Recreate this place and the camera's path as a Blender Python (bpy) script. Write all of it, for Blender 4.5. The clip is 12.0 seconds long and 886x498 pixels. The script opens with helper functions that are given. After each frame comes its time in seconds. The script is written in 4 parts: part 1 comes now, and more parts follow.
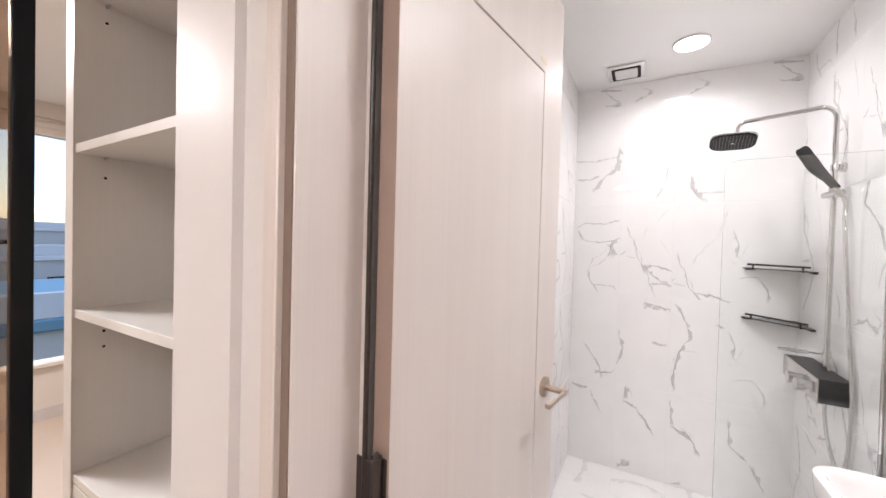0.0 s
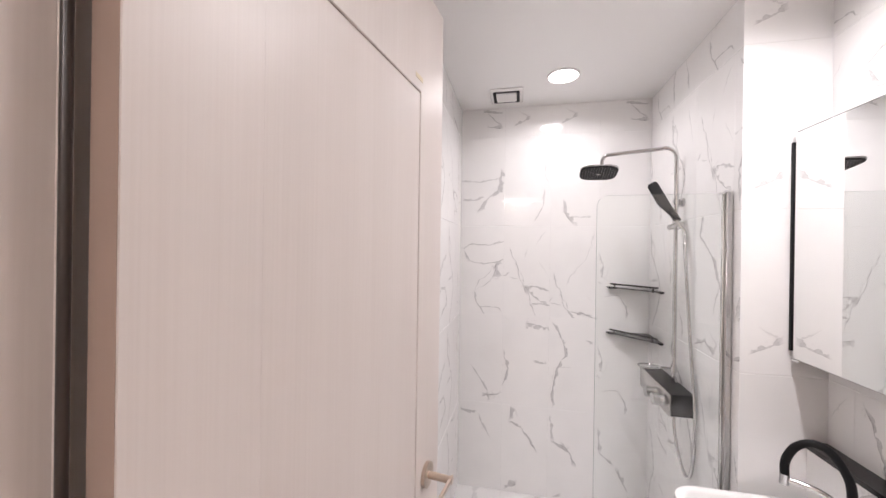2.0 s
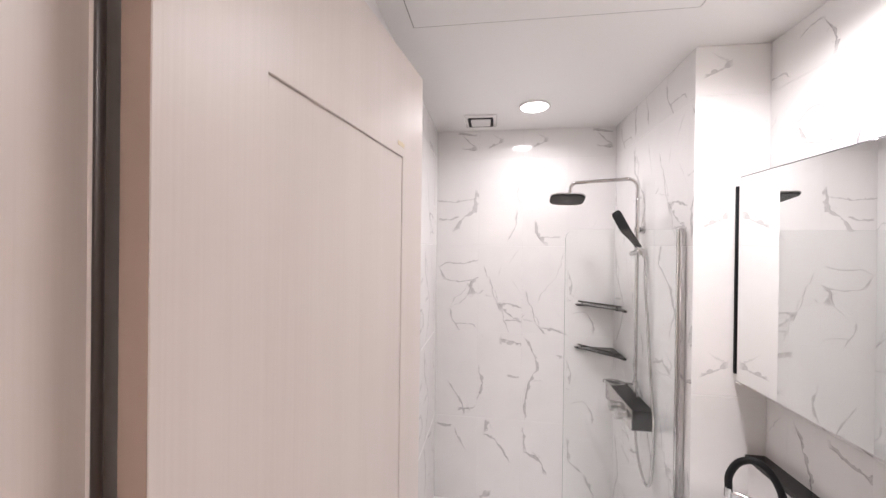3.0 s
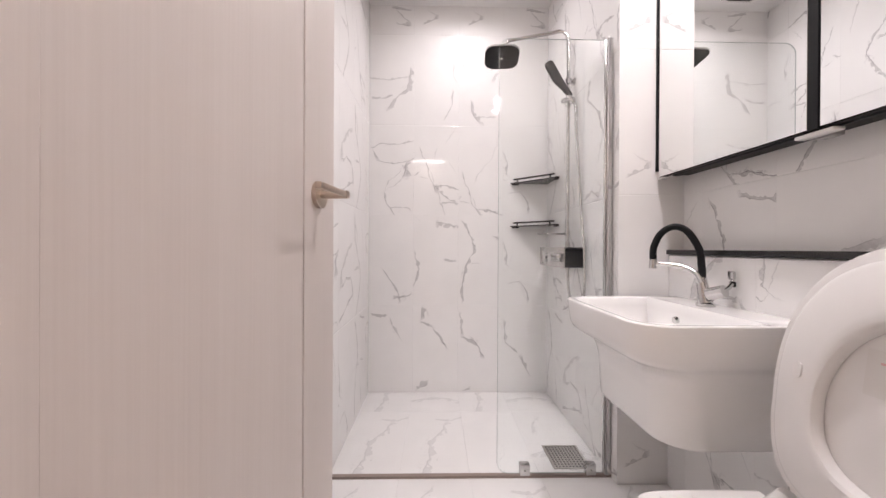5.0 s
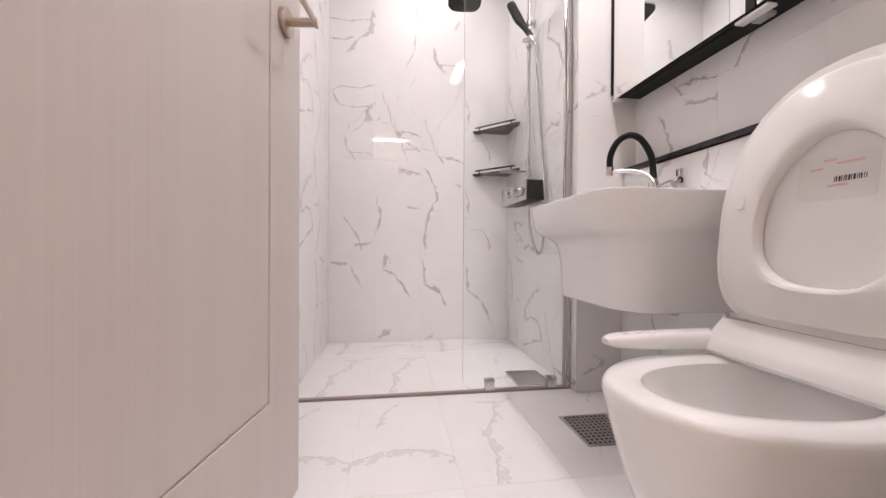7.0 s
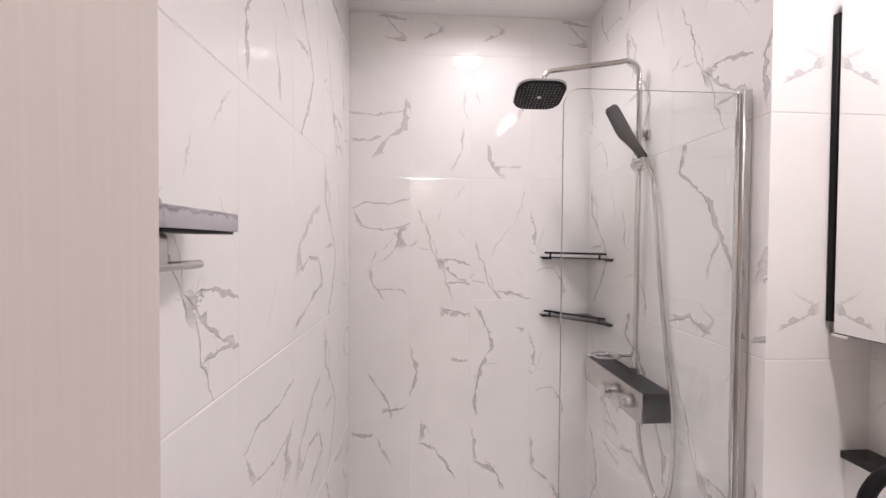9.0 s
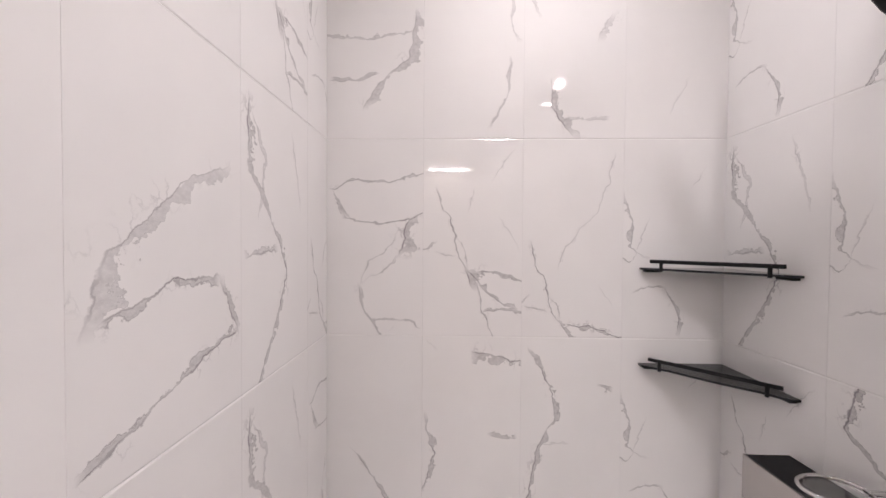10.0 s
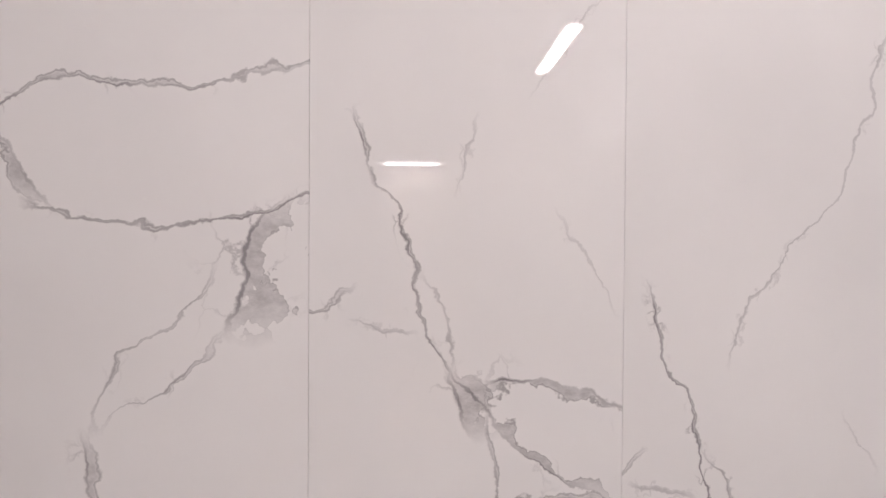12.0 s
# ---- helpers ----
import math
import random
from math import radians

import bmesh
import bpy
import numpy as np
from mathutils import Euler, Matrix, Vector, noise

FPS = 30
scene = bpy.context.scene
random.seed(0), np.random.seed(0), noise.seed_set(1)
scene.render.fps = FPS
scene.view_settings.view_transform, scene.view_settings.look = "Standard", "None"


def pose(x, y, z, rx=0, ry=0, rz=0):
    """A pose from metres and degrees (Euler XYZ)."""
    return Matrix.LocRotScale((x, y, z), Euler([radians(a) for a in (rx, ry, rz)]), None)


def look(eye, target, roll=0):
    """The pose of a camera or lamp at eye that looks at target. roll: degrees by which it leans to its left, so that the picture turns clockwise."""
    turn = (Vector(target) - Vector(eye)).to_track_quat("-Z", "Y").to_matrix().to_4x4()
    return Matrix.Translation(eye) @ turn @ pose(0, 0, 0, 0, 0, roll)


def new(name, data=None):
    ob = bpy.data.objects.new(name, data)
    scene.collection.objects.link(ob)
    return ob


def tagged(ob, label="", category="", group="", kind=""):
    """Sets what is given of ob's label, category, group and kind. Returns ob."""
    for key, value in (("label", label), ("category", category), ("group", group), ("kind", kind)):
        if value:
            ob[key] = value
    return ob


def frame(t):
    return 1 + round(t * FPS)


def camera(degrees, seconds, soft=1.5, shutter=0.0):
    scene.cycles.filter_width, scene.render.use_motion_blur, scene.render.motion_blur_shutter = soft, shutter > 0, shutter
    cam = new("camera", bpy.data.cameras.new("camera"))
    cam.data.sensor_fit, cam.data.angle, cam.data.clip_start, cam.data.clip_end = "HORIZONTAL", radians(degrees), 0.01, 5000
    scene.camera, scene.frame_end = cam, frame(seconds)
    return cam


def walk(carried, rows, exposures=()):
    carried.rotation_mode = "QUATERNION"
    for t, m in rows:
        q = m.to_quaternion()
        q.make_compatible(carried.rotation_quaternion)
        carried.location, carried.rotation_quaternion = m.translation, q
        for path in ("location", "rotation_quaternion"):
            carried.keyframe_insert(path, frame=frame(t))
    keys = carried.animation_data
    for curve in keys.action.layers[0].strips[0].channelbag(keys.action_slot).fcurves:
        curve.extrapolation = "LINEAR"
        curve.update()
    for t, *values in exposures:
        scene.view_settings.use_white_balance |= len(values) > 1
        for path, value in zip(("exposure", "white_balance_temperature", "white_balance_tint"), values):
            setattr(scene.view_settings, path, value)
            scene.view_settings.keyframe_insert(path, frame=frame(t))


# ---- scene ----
cam = camera(101.7, 12.0)
EXPOSURES = [(0, .40, 6350, 14), (.5, .16, 6420, 16), (2.5, .14, 6450, 17), (4.5, .10, 6550, 18), (6.5, .16, 6600, 20), (7.5, .12, 6600, 20), (9.5, -.15, 6600, 20), (12, -.21, 6600, 20)]
PATH = [
    (0, (-0.009, -0.198, 1.473), (-0.98, 1.551, 1.439), 1.5),
    (0.5, (-0.008, -0.16, 1.501), (-0.71, 1.713, 1.49), 0.8),
    (1, (-0.004, -0.09, 1.516), (-0.653, 1.801, 1.509), 1.0),
    (1.5, (0.005, -0.003, 1.539), (-0.505, 1.931, 1.537), 0.9),
    (2, (-0.038, 0.028, 1.6), (-0.457, 1.984, 1.598), 0.8),
    (2.5, (-0.05, -0.027, 1.732), (-0.426, 1.937, 1.725), 0.8),
    (2.7, (-0.043, -0.029, 1.742), (-0.378, 1.943, 1.734), 0.8),
    (4.3, (-0.054, 0.002, 1.316), (-0.154, 2.0, 1.314), 0.4),
    (4.5, (-0.014, 0.039, 1.169), (-0.079, 2.038, 1.169), 0.5),
    (4.8, (-0.001, 0.077, 1.019), (0.013, 2.077, 1.02), -0.0),
    (5, (0.001, 0.082, 0.951), (0.043, 2.082, 0.945), 0.3),
    (5.5, (-0.012, 0.084, 0.78), (0.128, 2.079, 0.774), 0.3),
    (6, (-0.006, 0.069, 0.675), (0.199, 2.058, 0.665), 0.2),
    (6.5, (-0.013, 0.063, 0.574), (0.242, 2.047, 0.569), 0.2),
    (7, (-0.033, 0.092, 0.61), (0.245, 2.072, 0.602), 0.3),
    (7.5, (-0.005, 0.15, 1.005), (0.261, 2.133, 1.004), 0.3),
    (7.7, (-0.016, 0.173, 1.189), (0.266, 2.153, 1.182), 0.4),
    (9.3, (-0.079, 0.908, 1.444), (-0.012, 2.907, 1.407), 0.4),
    (9.5, (-0.072, 1.051, 1.436), (-0.026, 3.05, 1.398), 0.4),
    (10, (-0.056, 1.379, 1.449), (-0.11, 3.378, 1.411), 0.4),
    (10.5, (-0.093, 1.638, 1.487), (-0.163, 3.636, 1.430), 0.3),
    (11, (-0.092, 1.836, 1.478), (-0.156, 3.834, 1.394), 0.4),
    (11.5, (-0.062, 2.002, 1.475), (-0.079, 3.999, 1.370), 0.5),
    (12, (-0.044, 2.122, 1.488), (0.079, 4.118, 1.472), 0.4),
]
walk(cam, [(t, look(eye, target, roll)) for t, eye, target, roll in PATH], EXPOSURES)


# ---- light ----
H = 2.54
world = bpy.data.worlds.new("sky")
scene.world = world
world.use_nodes = True
wt = world.node_tree
sky = wt.nodes.new("ShaderNodeTexSky")
sky.sky_type, sky.sun_disc = "NISHITA", False
sky.sun_elevation, sky.sun_rotation = radians(60), radians(200)
wt.links.new(sky.outputs["Color"], wt.nodes["Background"].inputs["Color"])
wt.nodes["Background"].inputs["Strength"].default_value = 0.28


def area(name, at, sx, sy, watts, col, shape="RECTANGLE", spread=180):
    lt = bpy.data.lights.new(name, "AREA")
    lt.energy, lt.color, lt.shape, lt.size, lt.size_y = watts, col, shape, sx, sy
    lt.spread = radians(spread)
    ob = new(name, lt)
    ob.location = at
    return ob


sun = bpy.data.lights.new("sun", "SUN")
sun.energy, sun.angle, sun.color = 1.0, radians(12), (1, .95, .9)
so = new("sun", sun)
so.rotation_euler = (radians(52), 0, radians(-20))
WHITE = (1.0, .985, .965)
area("shower_light_source", (.175, 2.05, H - .018), .15, .15, 4.0, WHITE, "DISK", 158)
area("basin_light_source", (.66, .93, H - .03), .075, .46, 10.6, WHITE, spread=156)
area("hall_light_source", (-.15, -1.35, 2.412), .60, .025, 10, WHITE)
# unseen fill lamp without a fitting, added to brighten door leaf and jambs
area("hall_side_fill", (.80, -1.0, 2.42), .40, .40, 7, WHITE)
# another added fill, no lamp stands here; it lifts the closet's brightness
area("closet_room_fill", (-2.4, -.3, 2.42), .40, .40, 42, WHITE)


# ---- materials ----
def mat(name, col, rough=0.5, metal=0.0, trans=0.0, ior=1.5, coat=0.0):
    m = bpy.data.materials.new(name)
    m.use_nodes = True
    b = m.node_tree.nodes["Principled BSDF"]
    for key, v in (("Base Color", (*col, 1)), ("Roughness", rough), ("Metallic", metal),
                   ("Transmission Weight", trans), ("IOR", ior), ("Coat Weight", coat), ("Coat Roughness", .04)):
        b.inputs[key].default_value = v
    return m


class G:
    """Small helper to write node graphs."""
    def __init__(self, m):
        self.t = m.node_tree
        self.b = self.t.nodes["Principled BSDF"]

    def put(self, sock, v):
        if v is None:
            return
        if isinstance(v, (int, float, tuple)):
            sock.default_value = v
        else:
            self.t.links.new(v, sock)

    def node(self, kind, **kw):
        n = self.t.nodes.new(kind)
        for k, v in kw.items():
            setattr(n, k, v)
        return n

    def math(self, op, a, b=None, c=None, clamp=False):
        n = self.node("ShaderNodeMath", operation=op, use_clamp=clamp)
        for i, v in enumerate((a, b, c)):
            self.put(n.inputs[i], v)
        return n.outputs[0]

    def coord(self, which="Object"):
        return self.node("ShaderNodeTexCoord").outputs[which]

    def mapping(self, vec, scale=(1, 1, 1), loc=(0, 0, 0)):
        n = self.node("ShaderNodeMapping")
        self.put(n.inputs[0], vec)
        n.inputs["Scale"].default_value, n.inputs["Location"].default_value = scale, loc
        return n.outputs[0]

    def noise(self, vec, scale, detail=3, rough=.5, dist=0.0):
        n = self.node("ShaderNodeTexNoise")
        self.put(n.inputs["Vector"], vec)
        for k, v in (("Scale", scale), ("Detail", detail), ("Roughness", rough), ("Distortion", dist)):
            n.inputs[k].default_value = v
        return n.outputs

    def span(self, v, a, b, c, d):
        n = self.node("ShaderNodeMapRange")
        self.put(n.inputs[0], v)
        for i, x in enumerate((a, b, c, d)):
            n.inputs[i + 1].default_value = x
        return n.outputs[0]

    def mix(self, f, a, b):
        n = self.node("ShaderNodeMix", data_type="RGBA")
        self.put(n.inputs[0], f)
        self.put(n.inputs[6], (*a, 1) if isinstance(a, tuple) else a)
        self.put(n.inputs[7], (*b, 1) if isinstance(b, tuple) else b)
        return n.outputs[2]

    def bump(self, h, strength, dist):
        n = self.node("ShaderNodeBump")
        n.inputs["Strength"].default_value, n.inputs["Distance"].default_value = strength, dist
        self.put(n.inputs["Height"], h)
        self.t.links.new(n.outputs[0], self.b.inputs["Normal"])


TW, TH = .295, .59
VEIN = (.15, .132, .148)
TILE_WHITE = (.895, .88, .872)


def curve(g, x, pts):
    n = g.node("ShaderNodeFloatCurve")
    g.put(n.inputs["Value"], x)
    c = n.mapping.curves[0]
    n.mapping.extend = "HORIZONTAL"
    while len(c.points) < len(pts):
        c.points.new(.5, .5)
    for p, (a, b) in zip(c.points, pts):
        p.location, p.handle_type = (a, b), "VECTOR"
    n.mapping.update()
    return n.outputs[0]


def marble(name, veins, seed, base=TILE_WHITE):
    """Glazed white tile with printed grey veins. Each vein: axis along which it runs, points in tile shares, swelling, strength, side of the swelling."""
    m = mat(name, TILE_WHITE, .010, ior=1.5)
    g = G(m)
    co = g.mapping(g.coord(), (1 / TW, 1 / TW, 1 / TH))
    wob = g.noise(g.mapping(g.coord(), loc=(seed, 0, seed * .3)), 24, 5, .57)[1]
    sx = g.node("ShaderNodeSeparateXYZ")
    g.put(sx.inputs[0], wob)
    xyz = g.node("ShaderNodeSeparateXYZ")
    g.put(xyz.inputs[0], co)
    u = g.math("ADD", xyz.outputs[0], g.math("MULTIPLY", g.math("SUBTRACT", sx.outputs[0], .5), .11))
    v = g.math("ADD", xyz.outputs[2], g.math("MULTIPLY", g.math("SUBTRACT", sx.outputs[2], .5), .060))
    fleck = g.noise(g.mapping(g.coord(), (1, 1, 1.6), (seed, 0, 0)), 75, 5, .7)[0]
    blot = g.noise(g.mapping(g.coord(), loc=(0, 0, seed)), 20, 4, .6)[0]
    blot2 = g.noise(g.mapping(g.coord(), loc=(seed, seed, 0)), 11, 3, .55)[0]
    swell = g.span(blot, .40, .62, 0, 1)
    lit = g.span(blot2, .34, .58, .38, 1.0)
    vo = g.node("ShaderNodeTexVoronoi", feature="DISTANCE_TO_EDGE")
    vm = g.node("ShaderNodeVectorMath", operation="ADD")
    g.put(vm.inputs[0], g.mapping(g.coord(), (1, 1, .6), (seed, 0, 0)))
    vs = g.node("ShaderNodeVectorMath", operation="SCALE")
    g.put(vs.inputs[0], wob)
    vs.inputs["Scale"].default_value = .05
    g.put(vm.inputs[1], vs.outputs[0])
    g.put(vo.inputs["Vector"], vm.outputs[0])
    vo.inputs["Scale"].default_value = 30
    crack = g.math("MULTIPLY", g.span(vo.outputs["Distance"], 0, .045, .55, 0), g.span(blot2, .50, .62, 0, 1))
    veil = g.span(fleck, .30, .66, .24, .66)
    total = None
    for axis, pts, width, power, side in veins:
        a, b = (u, v) if axis == "u" else (v, u)
        pts = sorted(pts)
        c = curve(g, a, [(0, pts[0][1])] + [p for p in pts if 0 < p[0] < 1] + [(1, pts[-1][1])])
        lo, hi = pts[0][0], pts[-1][0]
        k = 1 if axis == "v" else 2
        d = g.math("MULTIPLY", g.math("SUBTRACT", b, c), float(side * k))
        ad = g.math("ABSOLUTE", d)
        thick = min(.0055 + .20 * width, .0115)
        line = g.math("MULTIPLY", g.span(ad, thick * .25, thick, 1, 0), lit)
        reach = g.math("MULTIPLY", swell, width * 2.5)
        rim = g.math("SUBTRACT", d, reach)
        edge = g.math("MULTIPLY", g.span(g.math("ABSOLUTE", rim), thick * .2, thick * .9, .72, 0), g.span(blot, .40, .45, 0, 1))
        body = g.math("MULTIPLY", g.math("MULTIPLY", g.span(rim, -.010, .004, 1, 0), g.span(d, -.004, .004, 0, 1)), veil)
        near = g.math("MULTIPLY", g.span(ad, .02, .02 + width * 3.0, 1, 0), crack)
        one = g.math("MAXIMUM", g.math("MAXIMUM", line, body), g.math("MAXIMUM", edge, near))
        start = g.span(a, lo - .01, lo + .05, 0, 1) if lo > .001 else 1.0
        stop = g.span(a, hi - .05, hi + .01, 1, 0) if hi < .999 else 1.0
        one = g.math("MULTIPLY", g.math("MULTIPLY", one, g.math("MULTIPLY", start, stop)), power * .92)
        total = one if total is None else g.math("MAXIMUM", total, one)
    cloud = g.span(g.noise(g.mapping(g.coord(), loc=(seed, 0, 0)), 5, 3)[0], .35, .75, 0, .05)
    total = g.math("ADD", g.math("MULTIPLY", total, .95), cloud, clamp=True)
    g.put(g.b.inputs["Base Color"], g.mix(total, base, VEIN))
    return m


V = lambda pts, w=.016, p=.8, s=1: ("v", pts, w, p, s)
U = lambda pts, w=.016, p=.8, s=1: ("u", pts, w, p, s)
MARBLE = {
    "a": marble("marble_tile_a", [
        U([(.03, .75), (.15, .752), (.26, .79), (.37, .785), (.66, .777), (.85, .80), (1, .82)], .007, .8), V([(.59, .27), (.62, .214), (.69, .14), (.75, .05)], .020, .85, -1),
        U([(.18, .60), (.305, .589), (.56, .564), (.756, .583), (.905, .588), (1, .625)], .006, .85), V([(.40, .755), (.46, .80), (.56, .82), (.61, .93)], .075, .85, 1),
        V([(.27, .38), (.30, .50), (.32, .576), (.36, .66), (.41, .756)], .010, .65), V([(.265, .36), (.31, .40), (.38, .45), (.41, .55), (.46, .68), (.50, .71)], .006, .6),
        V([(.0, .56), (.07, .49), (.14, .37), (.26, .34)], .014, .75, 1), U([(.45, .075), (.7, .078), (.85, .07), (.97, .04)], .010, .65),
        V([(.02, .66), (.06, .74)], .004, .4)], 1.3),
    "b": marble("marble_tile_b", [
        V([(.33, .46), (.38, .40), (.434, .336), (.506, .336), (.56, .30), (.603, .264), (.634, .203), (.75, .142)], .005, .85, 1),
        V([(.12, .99), (.158, .83), (.20, .69), (.26, .58), (.31, .50), (.36, .43)], .034, .9, 1),
        V([(.24, .53), (.29, .47), (.35, .44)], .055, .9, 1), V([(.35, .45), (.42, .43), (.50, .345)], .004, .6),
        U([(.54, .325), (.62, .328), (.75, .33), (.88, .31), (1, .286)], .026, .9, -1), V([(.0, .72), (.07, .65), (.13, .60), (.216, .573), (.30, .53)], .006, .75),
        U([(.6, .125), (.8, .135), (1, .115)], .014, .75), U([(0, .44), (.05, .442), (.129, .475)], .006, .7), U([(.13, .43), (.34, .404)], .002, .4),
        V([(.622, .441), (.756, .529)], .002, .35), V([(.78, .67), (.944, .908)], .002, .4), V([(.43, .97), (.52, .88), (.60, .77)], .002, .35)], 2.1),
    "c": marble("marble_tile_c", [
        V([(.08, .37), (.16, .27), (.208, .268), (.302, .217), (.368, .129), (.489, .078)], .005, .85, 1), V([(.0, .50), (.05, .41), (.10, .35)], .024, .85, 1),
        V([(.09, .38), (.16, .36), (.22, .27)], .004, .6), U([(.45, .065), (.69, .055), (1, .0)], .014, .9, -1),
        V([(.34, .36), (.45, .42), (.584, .654), (.637, .736), (.777, .854), (.93, .898)], .002, .42), V([(.17, .895), (.26, .77)], .002, .35),
        U([(.0, .175), (.075, .21)], .006, .6), U([(.02, .16), (.25, .125)], .002, .4)], 3.7),
    "d": marble("marble_tile_d", [
        V([(.40, .305), (.43, .13), (.46, .07), (.55, .10), (.605, .07), (.72, .0)], .024, .8, -1), V([(.02, .56), (.14, .55), (.20, .48), (.254, .41)], .014, .8),
        U([(.1, .218), (.25, .26), (.42, .254)], .008, .6, 1), V([(.42, .13), (.50, .17), (.60, .25)], .003, .45), U([(.0, .40), (.08, .385), (.14, .43)], .008, .6),
        V([(.75, .66), (.86, .80)], .002, .35)], 4.9),
    "e": marble("marble_tile_e", [
        V([(.02, .12), (.25, .1), (.45, .25), (.52, .36), (.7, .32), (.86, .2), (.95, .1)], .020, .85, 1),
        U([(.55, .93), (.8, .9), (1, .88)], .026, .75, 1), U([(.0, .49), (.3, .5), (.5, .47)], .012, .5),
        V([(.05, .72), (.2, .66), (.35, .58)], .02, .7, -1), U([(.62, .5), (.9, .46)], .014, .6)], 6.2),
    "f": marble("marble_tile_f", [
        V([(.08, .95), (.25, .93), (.4, .78), (.55, .62), (.7, .5), (.85, .12), (1, .2)], .026, .95, 1),
        V([(.3, .55), (.42, .6), (.5, .72)], .022, .8, -1), U([(0, .03), (.3, .08), (.6, .02)], .03, .8, 1),
        V([(0, .5), (.1, .62), (.18, .4)], .014, .5)], 7.4),
    "g": marble("marble_tile_g", [
        V([(.0, .2), (.12, .35), (.35, .62), (.5, .45), (.7, .1), (.95, .08)], .032, .8, 1),
        U([(.05, .42), (.45, .45)], .018, .6), V([(.55, .2), (.75, .28), (.9, .12)], .014, .5),
        V([(.6, .85), (.9, .7)], .010, .4)], 8.8),
    "h": marble("marble_tile_h", [
        U([(.1, .32), (.5, .385), (.8, .375)], .016, .8, -1), V([(.2, .97), (.28, .9), (.375, .8)], .035, .85, 1),
        U([(.03, .05), (.3, .10), (.7, .18), (.97, .21)], .020, .8, 1), V([(.3, .05), (.45, .15), (.6, .5), (.7, .9)], .06, .6, 1)], 9.5),
}
MARBLE.update({
    "i": marble("marble_tile_i", [V([(.42, .25), (.40, .33), (.25, .52), (.14, .66), (.02, .7)], .014, .8, 1), U([(.55, .06), (.98, .12)], .04, .8, 1)], 13.1),
    "j": marble("marble_tile_j", [U([(.5, .93), (.75, .90), (1, .88)], .040, .75, -1), V([(.20, .0), (.40, .12), (.5, .06), (.6, .01)], .022, .85, 1),
                                  U([(.68, .50), (.82, .485), (.96, .49)], .022, .8, 1), V([(.93, .14), (.985, .05)], .010, .5)], 14.3),
    "k": marble("marble_tile_k", [V([(.02, .10), (.12, .06), (.25, .09), (.45, .18), (.60, .35), (.72, .32), (.84, .2), (.95, .08)], .022, .9, 1),
                                  U([(.76, .77), (.92, .755)], .022, .8, -1), U([(.18, .46), (.5, .47)], .008, .35)], 15.2),
    "l": marble("marble_tile_l", [U([(.05, .88), (.22, .87), (.45, .86)], .034, .85, -1), V([(.58, .74), (.70, .6), (.84, .46)], .014, .6, 1)], 16.4),
    "m": marble("marble_tile_m", [V([(.48, .76), (.58, .64), (.66, .52), (.73, .42)], .030, .95, 1), V([(.80, .17), (.88, .2), (.97, .2)], .036, .9, 1), U([(.17, .78), (.45, .72)], .03, .9, 1),
                                  U([(.05, .02), (.35, .10)], .06, .85, 1), V([(.86, .35), (.95, .25)], .012, .5)], 17.7),
    "n": marble("marble_tile_n", [V([(.37, .6), (.48, .5), (.56, .40), (.62, .3)], .030, .95, -1), V([(.62, .08), (.78, .07), (.9, .05)], .022, .8, 1), U([(.06, .63), (.36, .58)], .026, .9, -1),
                                  U([(.1, .015), (.3, .03)], .03, .7)], 18.9),
    "o": marble("marble_tile_o", [V([(.18, .62), (.30, .5), (.42, .38)], .030, .95, 1), V([(.55, .06), (.68, .05), (.82, .02)], .026, .85, 1), U([(.04, .56), (.34, .44)], .026, .85, 1)], 20.3),
    "r": marble("marble_tile_r", [U([(0, .51), (.45, .50), (.95, .54)], .012, .6), U([(.05, .29), (.3, .29), (.55, .32)], .014, .7),
                                  V([(.15, .38), (.28, .55), (.40, .85), (.65, .93)], .045, .75, 1)], 21.6),
    "s": marble("marble_tile_s", [V([(.48, .95), (.6, .86), (.71, .88)], .014, .6), V([(.05, .67), (.25, .86), (.4, .87)], .012, .7, -1)], 22.5),
    "t": marble("marble_tile_t", [V([(.6, .15), (.71, .06)], .012, .5), V([(.01, .5), (.15, .29), (.3, .28)], .036, .85, 1), U([(.4, .09), (.85, .1)], .014, .5),
                                  V([(.48, .72), (.62, .86)], .05, .55, 1)], 23.8),
    "v": marble("marble_tile_v", [U([(.03, .05), (.3, .10), (.7, .18), (.97, .23)], .018, .8, 1), V([(.70, .75), (.82, .62), (.97, .55)], .003, .4)], 28.2),
    "p": marble("floor_marble_a", [V([(.0, .30), (.2, .42), (.45, .40), (.6, .62), (.8, .70)], .05, .38, 1), U([(.5, .82), (.8, .80), (1, .86)], .03, .35, 1)], 31.3),
    "q": marble("floor_marble_b", [U([(.0, .25), (.4, .33), (.8, .30), (1, .22)], .045, .38, -1), V([(.55, .2), (.75, .28), (.9, .5)], .03, .35, 1)], 33.9),
    "w": marble("marble_tile_w", [V([(.12, .42), (.30, .62)], .008, .35)], 24.4),
    "x": marble("marble_tile_x", [U([(.5, .30), (.95, .27)], .02, .75, 1), V([(.12, .9), (.28, .6)], .02, .8), U([(.6, .12), (.95, .1)], .02, .7)], 25.9),
    "y": marble("marble_tile_y", [U([(.2, .12), (.55, .2)], .03, .7, 1), V([(.2, .55), (.28, .3)], .014, .5)], 27.1)})
MARBLE["grey"] = marble("lilac_grey_marble", [U([(.0, .02), (.4, .04), (1, .01)], .05, .8)], 12.0, (.46, .44, .48))
GROUT = mat("pale_grout", (.88, .87, .86), .5)


